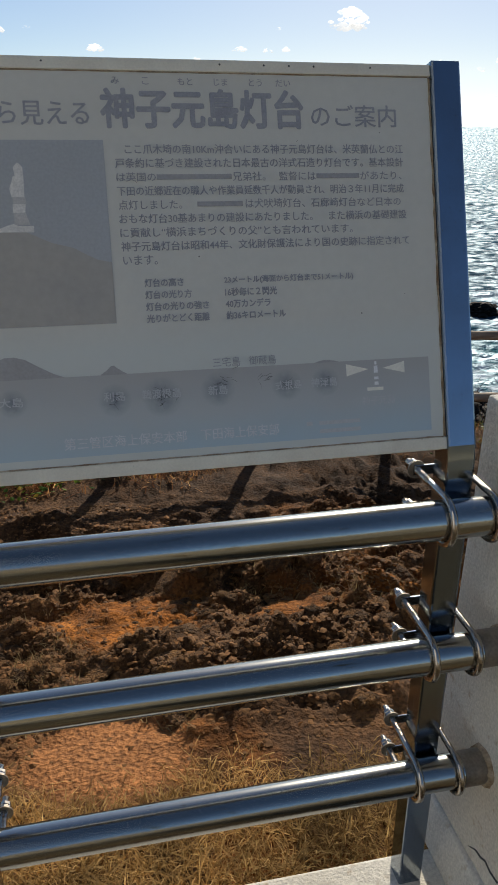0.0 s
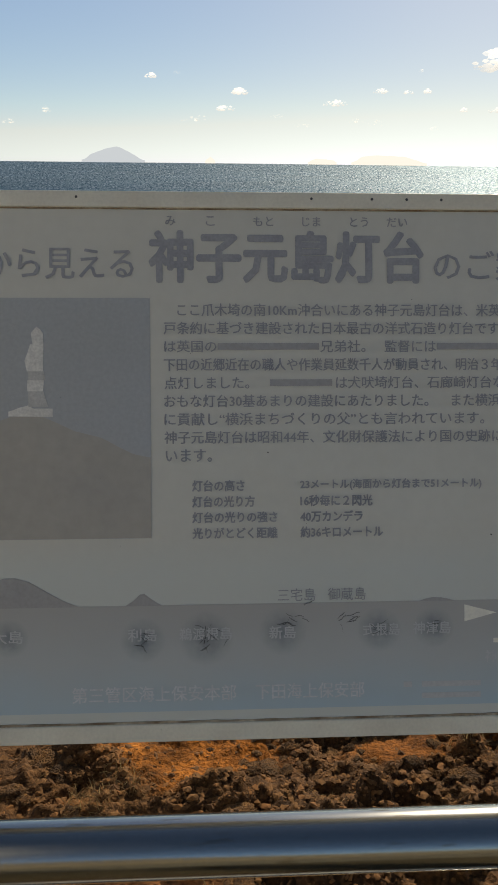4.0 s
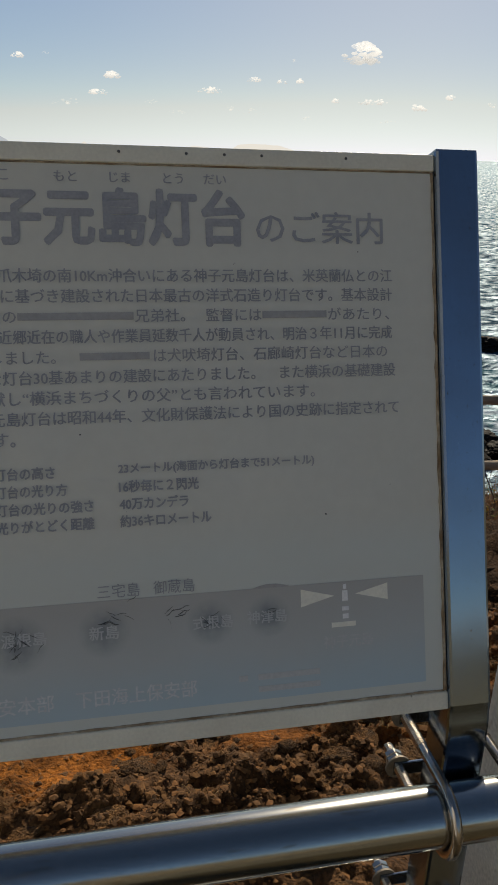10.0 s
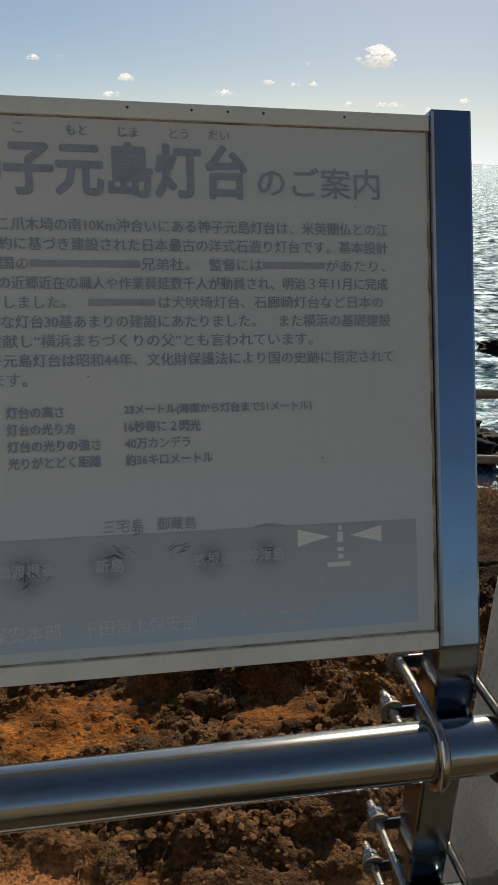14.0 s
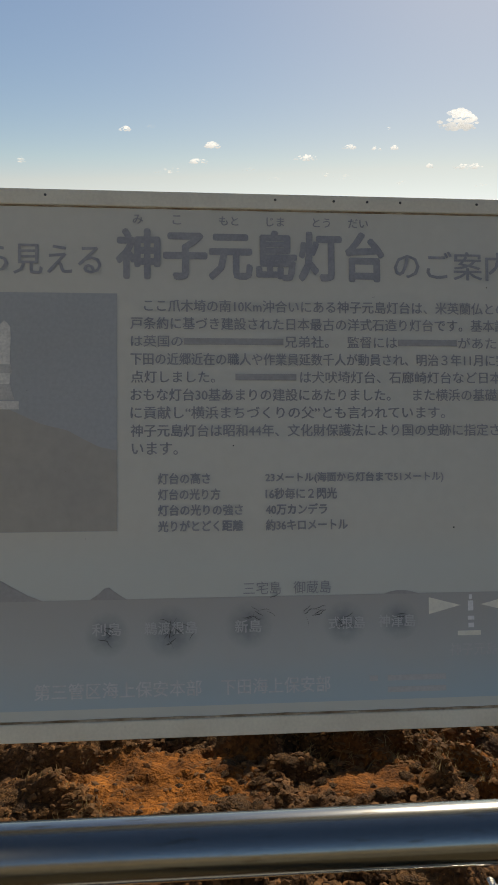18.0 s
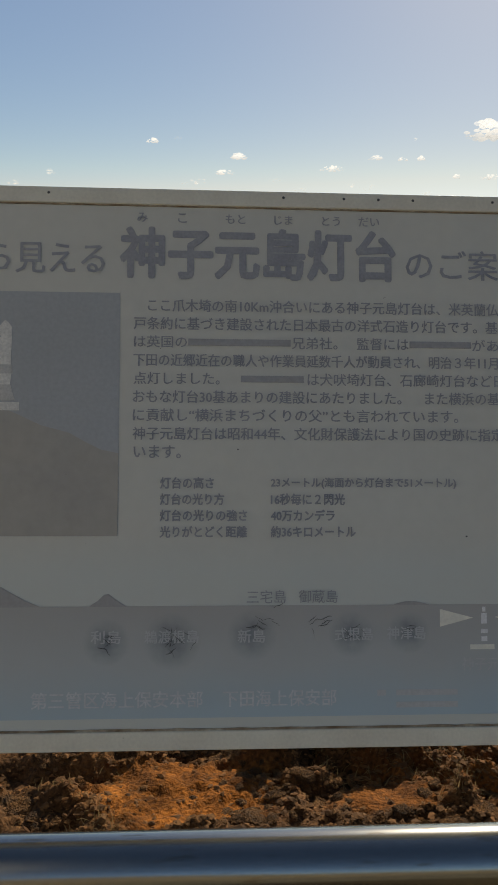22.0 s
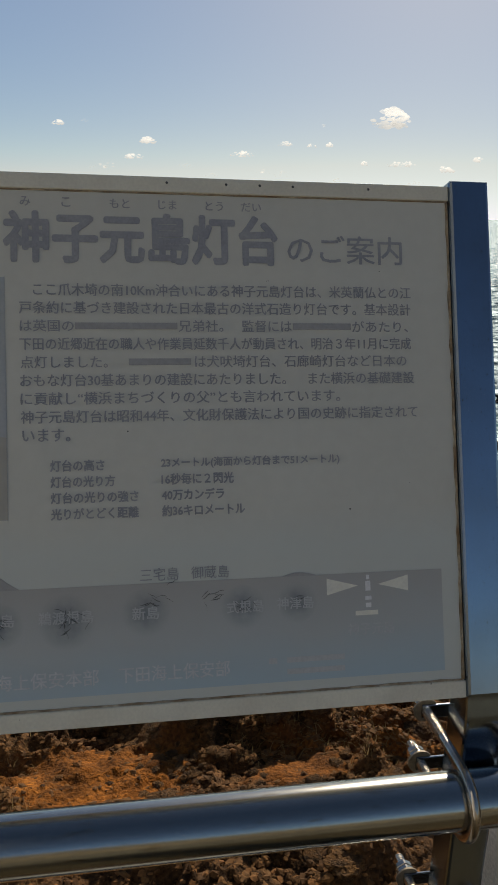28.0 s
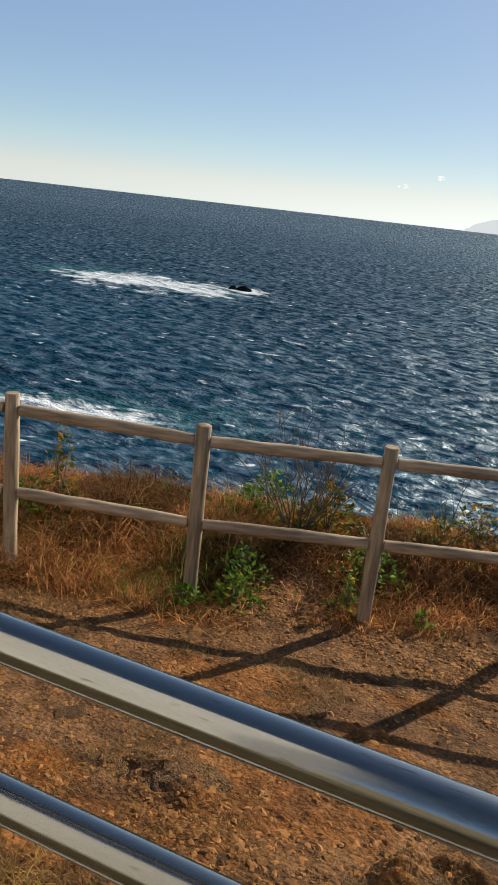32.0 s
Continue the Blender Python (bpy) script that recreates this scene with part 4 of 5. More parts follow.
# ---- rocks ----
def rock_mesh(seed, rough_=0.42, levels=3, flat=0.7, stone=ROCK):
    bm = bmesh.new()
    bmesh.ops.create_icosphere(bm, subdivisions=levels, radius=1)
    off = Vector((seed * 3.7, seed * 1.3, 0))
    for v in bm.verts:
        p = v.co.copy()
        d = 1 + rough_ * noise.noise(p * 1.1 + off) + rough_ * 0.55 * abs(noise.noise(p * 2.6 + off)) + 0.14 * noise.noise(p * 4 + off) + 0.09 * abs(noise.noise(p * 9 + off))
        d -= 0.16 * max(0.0, 1 - 7 * abs(noise.noise(p * 1.5 + off * 1.7)))
        v.co = p * d
        v.co.z *= flat
    me = mesh_of("rock", bm)
    smooth(me, 32)
    me.materials.append(stone)
    return me


rocks = [rock_mesh(k + 1, 0.36, 4) for k in range(9)]
earthy_rocks = [rock_mesh(k + 1, 0.36, 4, 0.5, EARTHY_ROCK) for k in range(9)]
rrng = random.Random(12)
BIG = [(1.02, 1.98, 0.10), (0.72, 1.97, 0.08), (1.32, 1.96, 0.09), (-0.66, 1.02, 0.10), (-0.80, 0.92, 0.08), (-0.52, 0.94, 0.08), (-1.66, 1.08, 0.13), (-1.84, 1.02, 0.12), (-1.76, 1.18, 0.11), (1.20, 2.62, 0.10), (1.55, 2.70, 0.09),
       (1.75, 2.1, 0.10), (2.3, 2.5, 0.11), (0.20, 1.16, 0.07), (-0.25, 1.50, 0.09), (0.74, 1.40, 0.075), (0.60, 1.42, 0.06), (1.45, 1.35, 0.10), (0.50, 0.86, 0.07)]
spots = [(x, y, s) for x, y, s in BIG]
spots += [(0.95 + rrng.gauss(0, 0.26), 1.90 + rrng.gauss(0, 0.09), rrng.uniform(0.03, 0.065)) for _ in range(34)]      # broken edge of the outcrop
spots += [(0.72 + rrng.gauss(0, 0.12), 1.60 + rrng.gauss(0, 0.10), rrng.uniform(0.012, 0.028)) for _ in range(40)]      # pale loose stones
while len(spots) < 296:
    x, y = rrng.uniform(-3.0, 3.6), rrng.uniform(0.5, 2.9)
    if rrng.random() < (0.10 + 0.90 * float(rockiness(np.array(x), np.array(y)))) * (1 - 0.95 * float(clay_at(np.array(x), np.array(y)))):
        spots.append((x, y, 0.014 + 0.060 * rrng.random() ** 2.2))
for k, (x, y, s) in enumerate(spots):
    ob = new("rock", (earthy_rocks if x < -0.4 else rocks)[k % 9])
    ob.matrix_basis = Matrix.LocRotScale((x, y, float(surface(x, y)) - s * (0.38 if s > 0.065 else 0.15)), Euler((rrng.uniform(-0.4, 0.4), rrng.uniform(-0.4, 0.4), rrng.uniform(0, 6.28))),
                                         (s * rrng.uniform(0.9, 1.5), s * rrng.uniform(0.8, 1.2), s * (rrng.uniform(0.45, 0.65) if s > 0.065 else rrng.uniform(0.5, 0.9))))
    tagged(ob, "large brown weathered rock half buried in the soil" if s > 0.07 else "small brown broken rock lying on the soil", "rock", "rocks on the slope")

# rubble and gravel
ICO = bmesh.new()
bmesh.ops.create_icosphere(ICO, subdivisions=1, radius=1)
ico_v = np.array([v.co[:] for v in ICO.verts])
ico_f = np.array([[v.index for v in f.verts] for f in ICO.faces])
ICO.free()
rng = np.random.default_rng(5)


def scatter_stones(n, x0, x1, y0, y1, size, weight):
    x, y = rng.uniform(x0, x1, n * 4), rng.uniform(y0, y1, n * 4)
    keep = rng.random(n * 4) < weight(x, y)
    x, y = x[keep][:n], y[keep][:n]
    s = size[0] + (size[1] - size[0]) * rng.random(len(x)) ** 3
    return x, y, s


parts_ = [scatter_stones(24000, -2.6, 3.4, 0.55, 2.9, (0.0025, 0.017), lambda x, y: (0.04 + 0.96 * rockiness(x, y) ** 2) * (1 - 0.92 * clay_at(x, y))),
          scatter_stones(32000, -3.6, 1.8, 0.6, 3.2, (0.003, 0.018), lambda x, y: (0.2 + 0.8 * step_between(0.42, 0.58, fbm(x * 1.7, y * 1.7, 3, 63))) * (1 - 0.93 * clay_at(x, y)))]
px_, py_, ps_ = (np.concatenate([p[k] for p in parts_]) for k in range(3))
n = len(px_)
shape = ico_v[None] * (1 + rng.uniform(-0.62, 0.34, (n, len(ico_v), 1))) * (ps_[:, None, None] * np.stack([rng.uniform(0.8, 1.5, n), rng.uniform(0.8, 1.3, n), rng.uniform(0.25, 0.6, n)], -1)[:, None, :])
ang = rng.uniform(0, 6.28, n)
c_, s_ = np.cos(ang)[:, None], np.sin(ang)[:, None]
shape = np.stack([shape[..., 0] * c_ - shape[..., 1] * s_, shape[..., 0] * s_ + shape[..., 1] * c_, shape[..., 2]], -1)
shape += np.stack([px_, py_, surface(px_, py_) - ps_ * 0.05], -1)[:, None, :]
mixv = rng.random((n, 1))
tint_ = (1 - mixv) * np.array((0.12, 0.054, 0.018)) + mixv * np.array((0.30, 0.14, 0.046))
tint_ = np.where(rng.random((n, 1)) < 0.18, np.array((0.34, 0.15, 0.05)), tint_) * np.where(px_ < -0.5, 1.5, 0.85)[:, None]
rubble = raw_mesh("rubble", shape.reshape(-1, 3), (ico_f[None] + (np.arange(n) * len(ico_v))[:, None, None]).reshape(-1, 3), np.repeat(tint_, len(ico_v), 0))
solid("rubble", rubble, STONES, "loose brown stones and gravel on the slope", "rubble", kind="stuff")


# ---- grass ----
def blades(name, x, y, length, width, lean, tints, label, category, material_=None, lift=0.0, curl=1.0):
    """Bent ribbons, each of two quads and a tip."""
    n = len(x)
    z = surface(x, y) + lift
    a = rng.uniform(0, 6.28, n)
    up = np.stack([np.cos(a) * np.sin(lean), np.sin(a) * np.sin(lean), np.cos(lean)], -1)
    lean2 = np.clip(lean + curl * rng.uniform(0.2, 0.9, n), 0, 2.3)
    up2 = np.stack([np.cos(a) * np.sin(lean2), np.sin(a) * np.sin(lean2), np.cos(lean2)], -1)
    side = np.stack([-np.sin(a + rng.uniform(-0.8, 0.8, n)), np.cos(a), np.zeros(n)], -1) * width[:, None]
    p0 = np.stack([x, y, z], -1)
    p1 = p0 + up * length[:, None] * 0.5
    p2 = p1 + up2 * length[:, None] * 0.5
    v = np.stack([p0 - side, p0 + side, p1 + side * 0.7, p1 - side * 0.7, p2 + side * 0.15, p2 - side * 0.15], 1).reshape(-1, 3)
    base = (np.arange(n) * 6)[:, None]
    f = np.concatenate([base + [0, 1, 2, 3], base + [3, 2, 4, 5]])
    me = raw_mesh(name, v, f, np.repeat(tints, 6, 0))
    return solid(name, me, material_ or BLADES, label, category, kind="stuff")


def straw(n, dark, light):
    k = rng.random((n, 1)) ** 1.2
    return (1 - k) * np.array(dark) + k * np.array(light)


def clumped(n, x0, x1, y0, y1, weight):
    x, y = rng.uniform(x0, x1, n * 5), rng.uniform(y0, y1, n * 5)
    keep = rng.random(n * 5) < weight(x, y)
    return x[keep][:n], y[keep][:n]


# short dead turf behind the kerb
x, y = clumped(24000, -2.6, 1.25, 0.085, 1.0, lambda x, y: (1 - step_between(0.28, 0.62, y + 0.5 * (fbm(x * 2, y * 2, 3, 65) - 0.5))) * (1 - 0.97 * blob(x, y, 0.22, 0.72, 0.42, 0.30)))
m_ = len(x)
blades("short_grass", x, y, rng.uniform(0.03, 0.09, m_), rng.uniform(0.0010, 0.0024, m_), rng.uniform(0.4, 1.5, m_), straw(m_, (0.30, 0.175, 0.06), (0.95, 0.64, 0.27)) * np.clip(0.45 + 1.8 * (fbm(x * 5, y * 5, 2, 85) - 0.25), 0.45, 1.15)[:, None], "short straw-coloured dead grass behind the kerb", "grass")
# thin tufts on the slope
x, y = clumped(9000, -3.6, 2.8, 0.6, 2.6, lambda x, y: step_between(0.58, 0.70, fbm(x * 2.6, y * 2.6, 3, 67)) * (1 - clay_at(x, y)))
m_ = len(x)
blades("slope_grass", x, y, rng.uniform(0.02, 0.07, m_), rng.uniform(0.0010, 0.0020, m_), rng.uniform(0.3, 1.4, m_), straw(m_, (0.18, 0.11, 0.045), (0.46, 0.33, 0.16)), "thin tufts of dry grass on the slope", "grass")


def bank(x, y):
    d = y - fence_y(x)
    patch = fbm(x * 1.3 + 4, y * 1.5, 3, 69)
    return step_between(-0.30, 0.25, d + 0.9 * (patch - 0.5)) * (1 - step_between(1.15, 1.7, d)) * (1 - 0.65 * step_between(1.0, 2.5, x)) * (1 - 0.95 * blob(x, y, -1.98, 3.0, 0.30, 0.48))


# long red-brown dead grass on the bank along the fence
x, y = clumped(76000, -4.6, 1.6, 1.6, 5.2, bank)
m_ = len(x)
tall = 0.10 + 0.30 * step_between(0.35, 0.7, fbm(x * 1.1, y * 1.1, 2, 73))
blades("bank_grass", x, y, tall * rng.uniform(0.5, 1.3, m_), rng.uniform(0.0014, 0.0040, m_), rng.uniform(0.5, 1.6, m_), straw(m_, (0.22, 0.066, 0.020), (1.0, 0.58, 0.25)) * np.clip(0.35 + 2.2 * (fbm(x * 3.2, y * 3.2, 2, 83) - 0.25), 0.4, 1.15)[:, None], "long red-brown dead grass on the bank by the fence", "grass", curl=1.6)
x, y = clumped(7000, 1.6, 6.0, 2.8, 5.2, bank)
m_ = len(x)
blades("edge_grass", x, y, rng.uniform(0.05, 0.22, m_), rng.uniform(0.0012, 0.0030, m_), rng.uniform(0.35, 1.4, m_), straw(m_, (0.10, 0.040, 0.017), (0.40, 0.21, 0.085)), "short rust-brown dead grass under the fence", "grass", curl=1.5)
# greener blades among it
x, y = clumped(3500, -5.2, 4.5, 2.0, 5.4, lambda x, y: bank(x, y) * step_between(0.56, 0.68, fbm(x * 1.2 + 20, y * 1.2, 3, 75)))
m_ = len(x)
blades("green_grass", x, y, rng.uniform(0.10, 0.32, m_), rng.uniform(0.0016, 0.0035, m_), rng.uniform(0.1, 1.0, m_), straw(m_, (0.09, 0.15, 0.03), (0.30, 0.32, 0.08)), "green grass blades on the bank", "grass")


# ---- leafy plants ----
def leafy(n, spread_, height, size, tints, seed):
    r = np.random.default_rng(seed)
    d = r.normal(0, 1, (n, 3)) * np.array((spread_, spread_ * 0.8, 0))
    h = height * r.random(n) ** 0.8 * np.exp(-np.hypot(d[:, 0], d[:, 1]) ** 2 / (2.2 * spread_ ** 2))
    p = d + np.stack([0 * h, 0 * h, h + 0.01], -1)
    a, e = r.uniform(0, 6.28, n), r.uniform(-0.2, 0.9, n)
    way = np.stack([np.cos(a) * np.cos(e), np.sin(a) * np.cos(e), np.sin(e)], -1)
    side = np.stack([-np.sin(a), np.cos(a), r.uniform(-0.4, 0.4, n)], -1)
    L_ = (size * r.uniform(0.6, 1.3, n))[:, None]
    nrm = np.cross(way, side)
    v = np.stack([p, p + way * L_ * 0.45 + side * L_ * 0.30 - nrm * L_ * 0.08, p + way * L_, p + way * L_ * 0.45 - side * L_ * 0.30 - nrm * L_ * 0.08], 1)
    k = r.random((n, 1))
    t = (1 - k) * np.array(tints[0]) + k * np.array(tints[1])
    t = np.where(r.random((n, 1)) < tints[3], np.array(tints[2]), t)
    base = (np.arange(n) * 4)[:, None]
    f = np.concatenate([base + [0, 1, 2], base + [0, 2, 3]])
    return raw_mesh("leaves", v.reshape(-1, 3), f, np.repeat(t, 4, 0))


GREEN = ((0.06, 0.15, 0.02), (0.24, 0.42, 0.05), (0.60, 0.42, 0.05), 0.10)
RUSTY = ((0.06, 0.11, 0.02), (0.22, 0.22, 0.04), (0.50, 0.26, 0.03), 0.35)


def plant(x, y, spread_, height, n, size, tints, seed, label, lift=0.0):
    z = float(surface(x, y)) + lift
    ob = thing("leafy_plant", label, "plant", "plants along the fence", place=Matrix.Translation((x, y, z)))
    part("leaves", leafy(n, spread_, height, size, tints, seed), LEAVES, ob)
    r = random.Random(seed)
    stems = []
    for _ in range(7):
        a, d = r.uniform(0, 6.28), spread_ * r.uniform(0.2, 1.0)
        stems.append(part("stem", tube([(0, 0, -0.03), (d * 0.4 * math.cos(a), d * 0.4 * math.sin(a), height * 0.35), (d * math.cos(a), d * math.sin(a), height * 0.75)], [0.004, 0.003, 0.0015], 5), BARK, ob))


PLANTS_ONE = (
        (-2.46, 2.60, 0.075, 0.14, 140, 0.046, GREEN, 1, "low glossy green plant round a fence post"),
        (-2.24, 2.80, 0.075, 0.24, 150, 0.046, GREEN, 2, "green leafy plant with a few yellow leaves"),
        (-2.30, 3.02, 0.10, 0.26, 190, 0.040, GREEN, 3, "green leafy plant among dead grass"),
        (-1.64, 3.10, 0.05, 0.28, 90, 0.042, GREEN, 17, "green leafy plant beside a fence post"),
        (-1.20, 3.15, 0.045, 0.12, 45, 0.040, GREEN, 18, "small green plant on the bare soil"),
        (-1.62, 3.45, 0.10, 0.30, 220, 0.045, GREEN, 4, "green leafy plant behind the fence"),
        (-2.02, 3.80, 0.13, 0.38, 380, 0.055, RUSTY, 5, "bright green shrub with orange leaves at the cliff edge"),
        (-2.45, 3.80, 0.16, 0.36, 300, 0.050, GREEN, 6, "dark green shrub at the cliff edge"),
        (-1.05, 4.15, 0.20, 0.34, 360, 0.050, RUSTY, 7, "yellow and rust coloured shrub at the cliff edge"),
        (-0.45, 4.25, 0.22, 0.30, 340, 0.050, RUSTY, 8, "yellowing shrub at the cliff edge"))
PLANTS_TWO = (
        (-3.72, 2.75, 0.14, 0.34, 260, 0.055, GREEN, 9, "green leafy plant behind a fence post"),
        (-3.60, 2.95, 0.09, 0.66, 200, 0.050, RUSTY, 10, "tall green plant with yellow leaves behind the fence"),
        (-4.10, 2.55, 0.18, 0.30, 260, 0.050, GREEN, 11, "green leafy plant among dead grass"),
        (-0.20, 3.55, 0.16, 0.22, 240, 0.045, GREEN, 12, "low dark green plant under the fence"),
        (0.55, 3.95, 0.20, 0.26, 260, 0.045, RUSTY, 13, "yellowing plant behind the fence"),
        (3.75, 4.10, 0.18, 0.20, 220, 0.040, RUSTY, 14, "yellow-green plant by the fence"),
        (4.30, 3.95, 0.22, 0.26, 240, 0.040, RUSTY, 15, "rust and green plant by the fence"),
        (2.95, 4.10, 0.14, 0.14, 160, 0.040, GREEN, 16, "low green plant by the fence"))
for x, y, sp, h, n, size, tints, seed, label in PLANTS_ONE + PLANTS_TWO:
    plant(x, y, sp, h, n, size, tints, seed, label)


def bare_shrub(x, y, height, count, seed, label):
    r = random.Random(seed)
    z = float(surface(x, y))
    ob = thing("bare_shrub", label, "shrub", "bare shrubs along the fence", place=Matrix.Translation((x, y, z)))
    limbs, twigs = [], []

    def grow(p, way, length, rad, depth):
        pts, q, w = [p], p.copy(), way.copy()
        for _ in range(4):
            w = (w + Vector((r.uniform(-0.22, 0.22), r.uniform(-0.22, 0.22), r.uniform(-0.05, 0.18)))).normalized()
            q = q + w * length / 4
            pts.append(q.copy())
        rod = tube(pts, [rad, rad * 0.85, rad * 0.7, rad * 0.55, rad * 0.35], 5)
        if depth:
            twigs.append(rod)
        else:
            limbs.append(part("limb", rod, BARK, ob))
        if depth < 2:
            for _ in range(3):
                k = r.choice((2, 3, 4))
                grow(pts[k], (w + Vector((r.uniform(-0.9, 0.9), r.uniform(-0.9, 0.9), r.uniform(-0.1, 0.5)))).normalized(), length * r.uniform(0.4, 0.65), rad * 0.5, depth + 1)

    for _ in range(count):
        a = r.uniform(0, 6.28)
        grow(Vector((0.04 * math.cos(a), 0.04 * math.sin(a), -0.03)), Vector((math.cos(a) * 0.55, math.sin(a) * 0.4, 1)).normalized(), height * r.uniform(0.55, 0.9), 0.006, 0)
        part("spray", merged(twigs), BARK, limbs[-1])
        twigs.clear()


bare_shrub(-2.20, 3.66, 0.72, 20, 3, "leafless grey shrub at the cliff edge")
bare_shrub(3.62, 4.25, 0.55, 3, 5, "thin leafless shrub behind the fence")
bare_shrub(4.10, 4.20, 0.40, 4, 6, "small leafless shrub behind the fence")
bare_shrub(-1.30, 4.10, 0.45, 4, 7, "small leafless shrub at the cliff edge")

# ---- sea ----
angle = np.radians(np.linspace(-75, 75, 480))
reach = np.concatenate([np.geomspace(12, 420, 420), np.geomspace(430, 4900, 40)])
aa, rr = np.meshgrid(angle, reach)
sx, sy = rr * np.sin(aa), rr * np.cos(aa)
fade = 1 - step_between(150, 420, rr)
warp = 3 * fbm(sx * 0.05, sy * 0.05, 2, 59)
swell = fbm(sx * 0.07 + sy * 0.02 + warp * 0.1, sy * 0.15 + warp * 0.2, 4, 61) - 0.5
chop = fbm(sx * 0.45 + sy * 0.2, sy * 0.9 - sx * 0.1, 4, 71) - 0.5
sz = SEA_Z + fade * (0.9 * swell + 0.45 * chop)
crest = step_between(0.56, 0.68, fbm(sx * 0.45 + 40, sy * 1.1, 5, 81)) * step_between(-0.06, 0.08, swell + 0.4 * chop)
cap = 0.56 * crest


def foam_at(x, y, rx, ry, turn=0.0, seed=91):
    c, s = math.cos(turn), math.sin(turn)
    dx, dy = sx - x, sy - y
    d = np.hypot((dx * c + dy * s) / rx, (-dx * s + dy * c) / ry)
    return 1 - step_between(0.30, 1.0, d + 0.9 * (fbm(sx * 0.30, sy * 0.5, 5, seed) - 0.5))


foam = np.maximum.reduce([cap, 1.3 * foam_at(-59, 97, 21, 16.0, 0.10), 1.2 * foam_at(-47, 106, 5, 8.0, 0.6), 0.9 * foam_at(-70, 97, 9, 5.0, -0.3), foam_at(-106, 109, 11, 9, 0.2), 0.95 * foam_at(30.5, 47.3, 3.2, 2.4, -0.4),
                          1.3 * foam_at(-25.5, 35.6, 8, 3.4, 0.22), 0.75 * foam_at(21, 34, 12, 7, 0.2), 0.8 * foam_at(19.5, 32, 6, 4, 0.2), 0.8 * foam_at(-3.5, 37.6, 2.4, 2.0, 0.3), 0.5 * foam_at(-24, 30, 5, 2.0, 0.2),
                          # (-13, 72) and (-7, 63): sun glints painted in as weak foam
                          0.66 * foam_at(-13, 72, 5, 9, 0.5), 0.6 * foam_at(-7, 63, 4, 7, 0.4), 0.6 * foam_at(-31.7, 69, 2.4, 4, 0.4), 0.55 * foam_at(-25, 53, 3, 5, 0.4), 0.5 * foam_at(-20, 46, 2, 5, 0.2), 0.5 * foam_at(-16.5, 50, 2, 6, 0.3)])
water = np.ones(sx.shape + (3,)) * np.array((0.0010, 0.036, 0.070)) * (0.75 + 0.5 * fbm(sx * 0.02, sy * 0.03, 3, 95))[..., None]
teal = np.maximum.reduce([foam_at(-62, 98, 24, 13, -0.1), 0.8 * foam_at(20, 35, 24, 10, 0.2), 0.6 * foam_at(-24, 37, 13, 4, 0.3)])[..., None]
water = water * (1 - teal) + teal * np.array((0.020, 0.120, 0.140))
sea_me = sheet("sea", sx, sy, sz, water)
sea_me.attributes.new("foam", 'FLOAT', 'POINT').data.foreach_set("value", foam.ravel().astype(np.float32))


sea_me.attributes.new("ruffle", 'FLOAT', 'POINT').data.foreach_set("value", step_between(40, 700, rr).ravel().astype(np.float32))


glint_map = np.stack([np.degrees(aa) * 5.5, 6000.0 / rr, 0 * rr], -1).reshape(-1, 3).astype(np.float32)      # glint pattern by bearing and 1/range: widens with distance to look even in size
sea_me.attributes.new("glint_map", 'FLOAT_VECTOR', 'POINT').data.foreach_set("vector", glint_map.ravel())


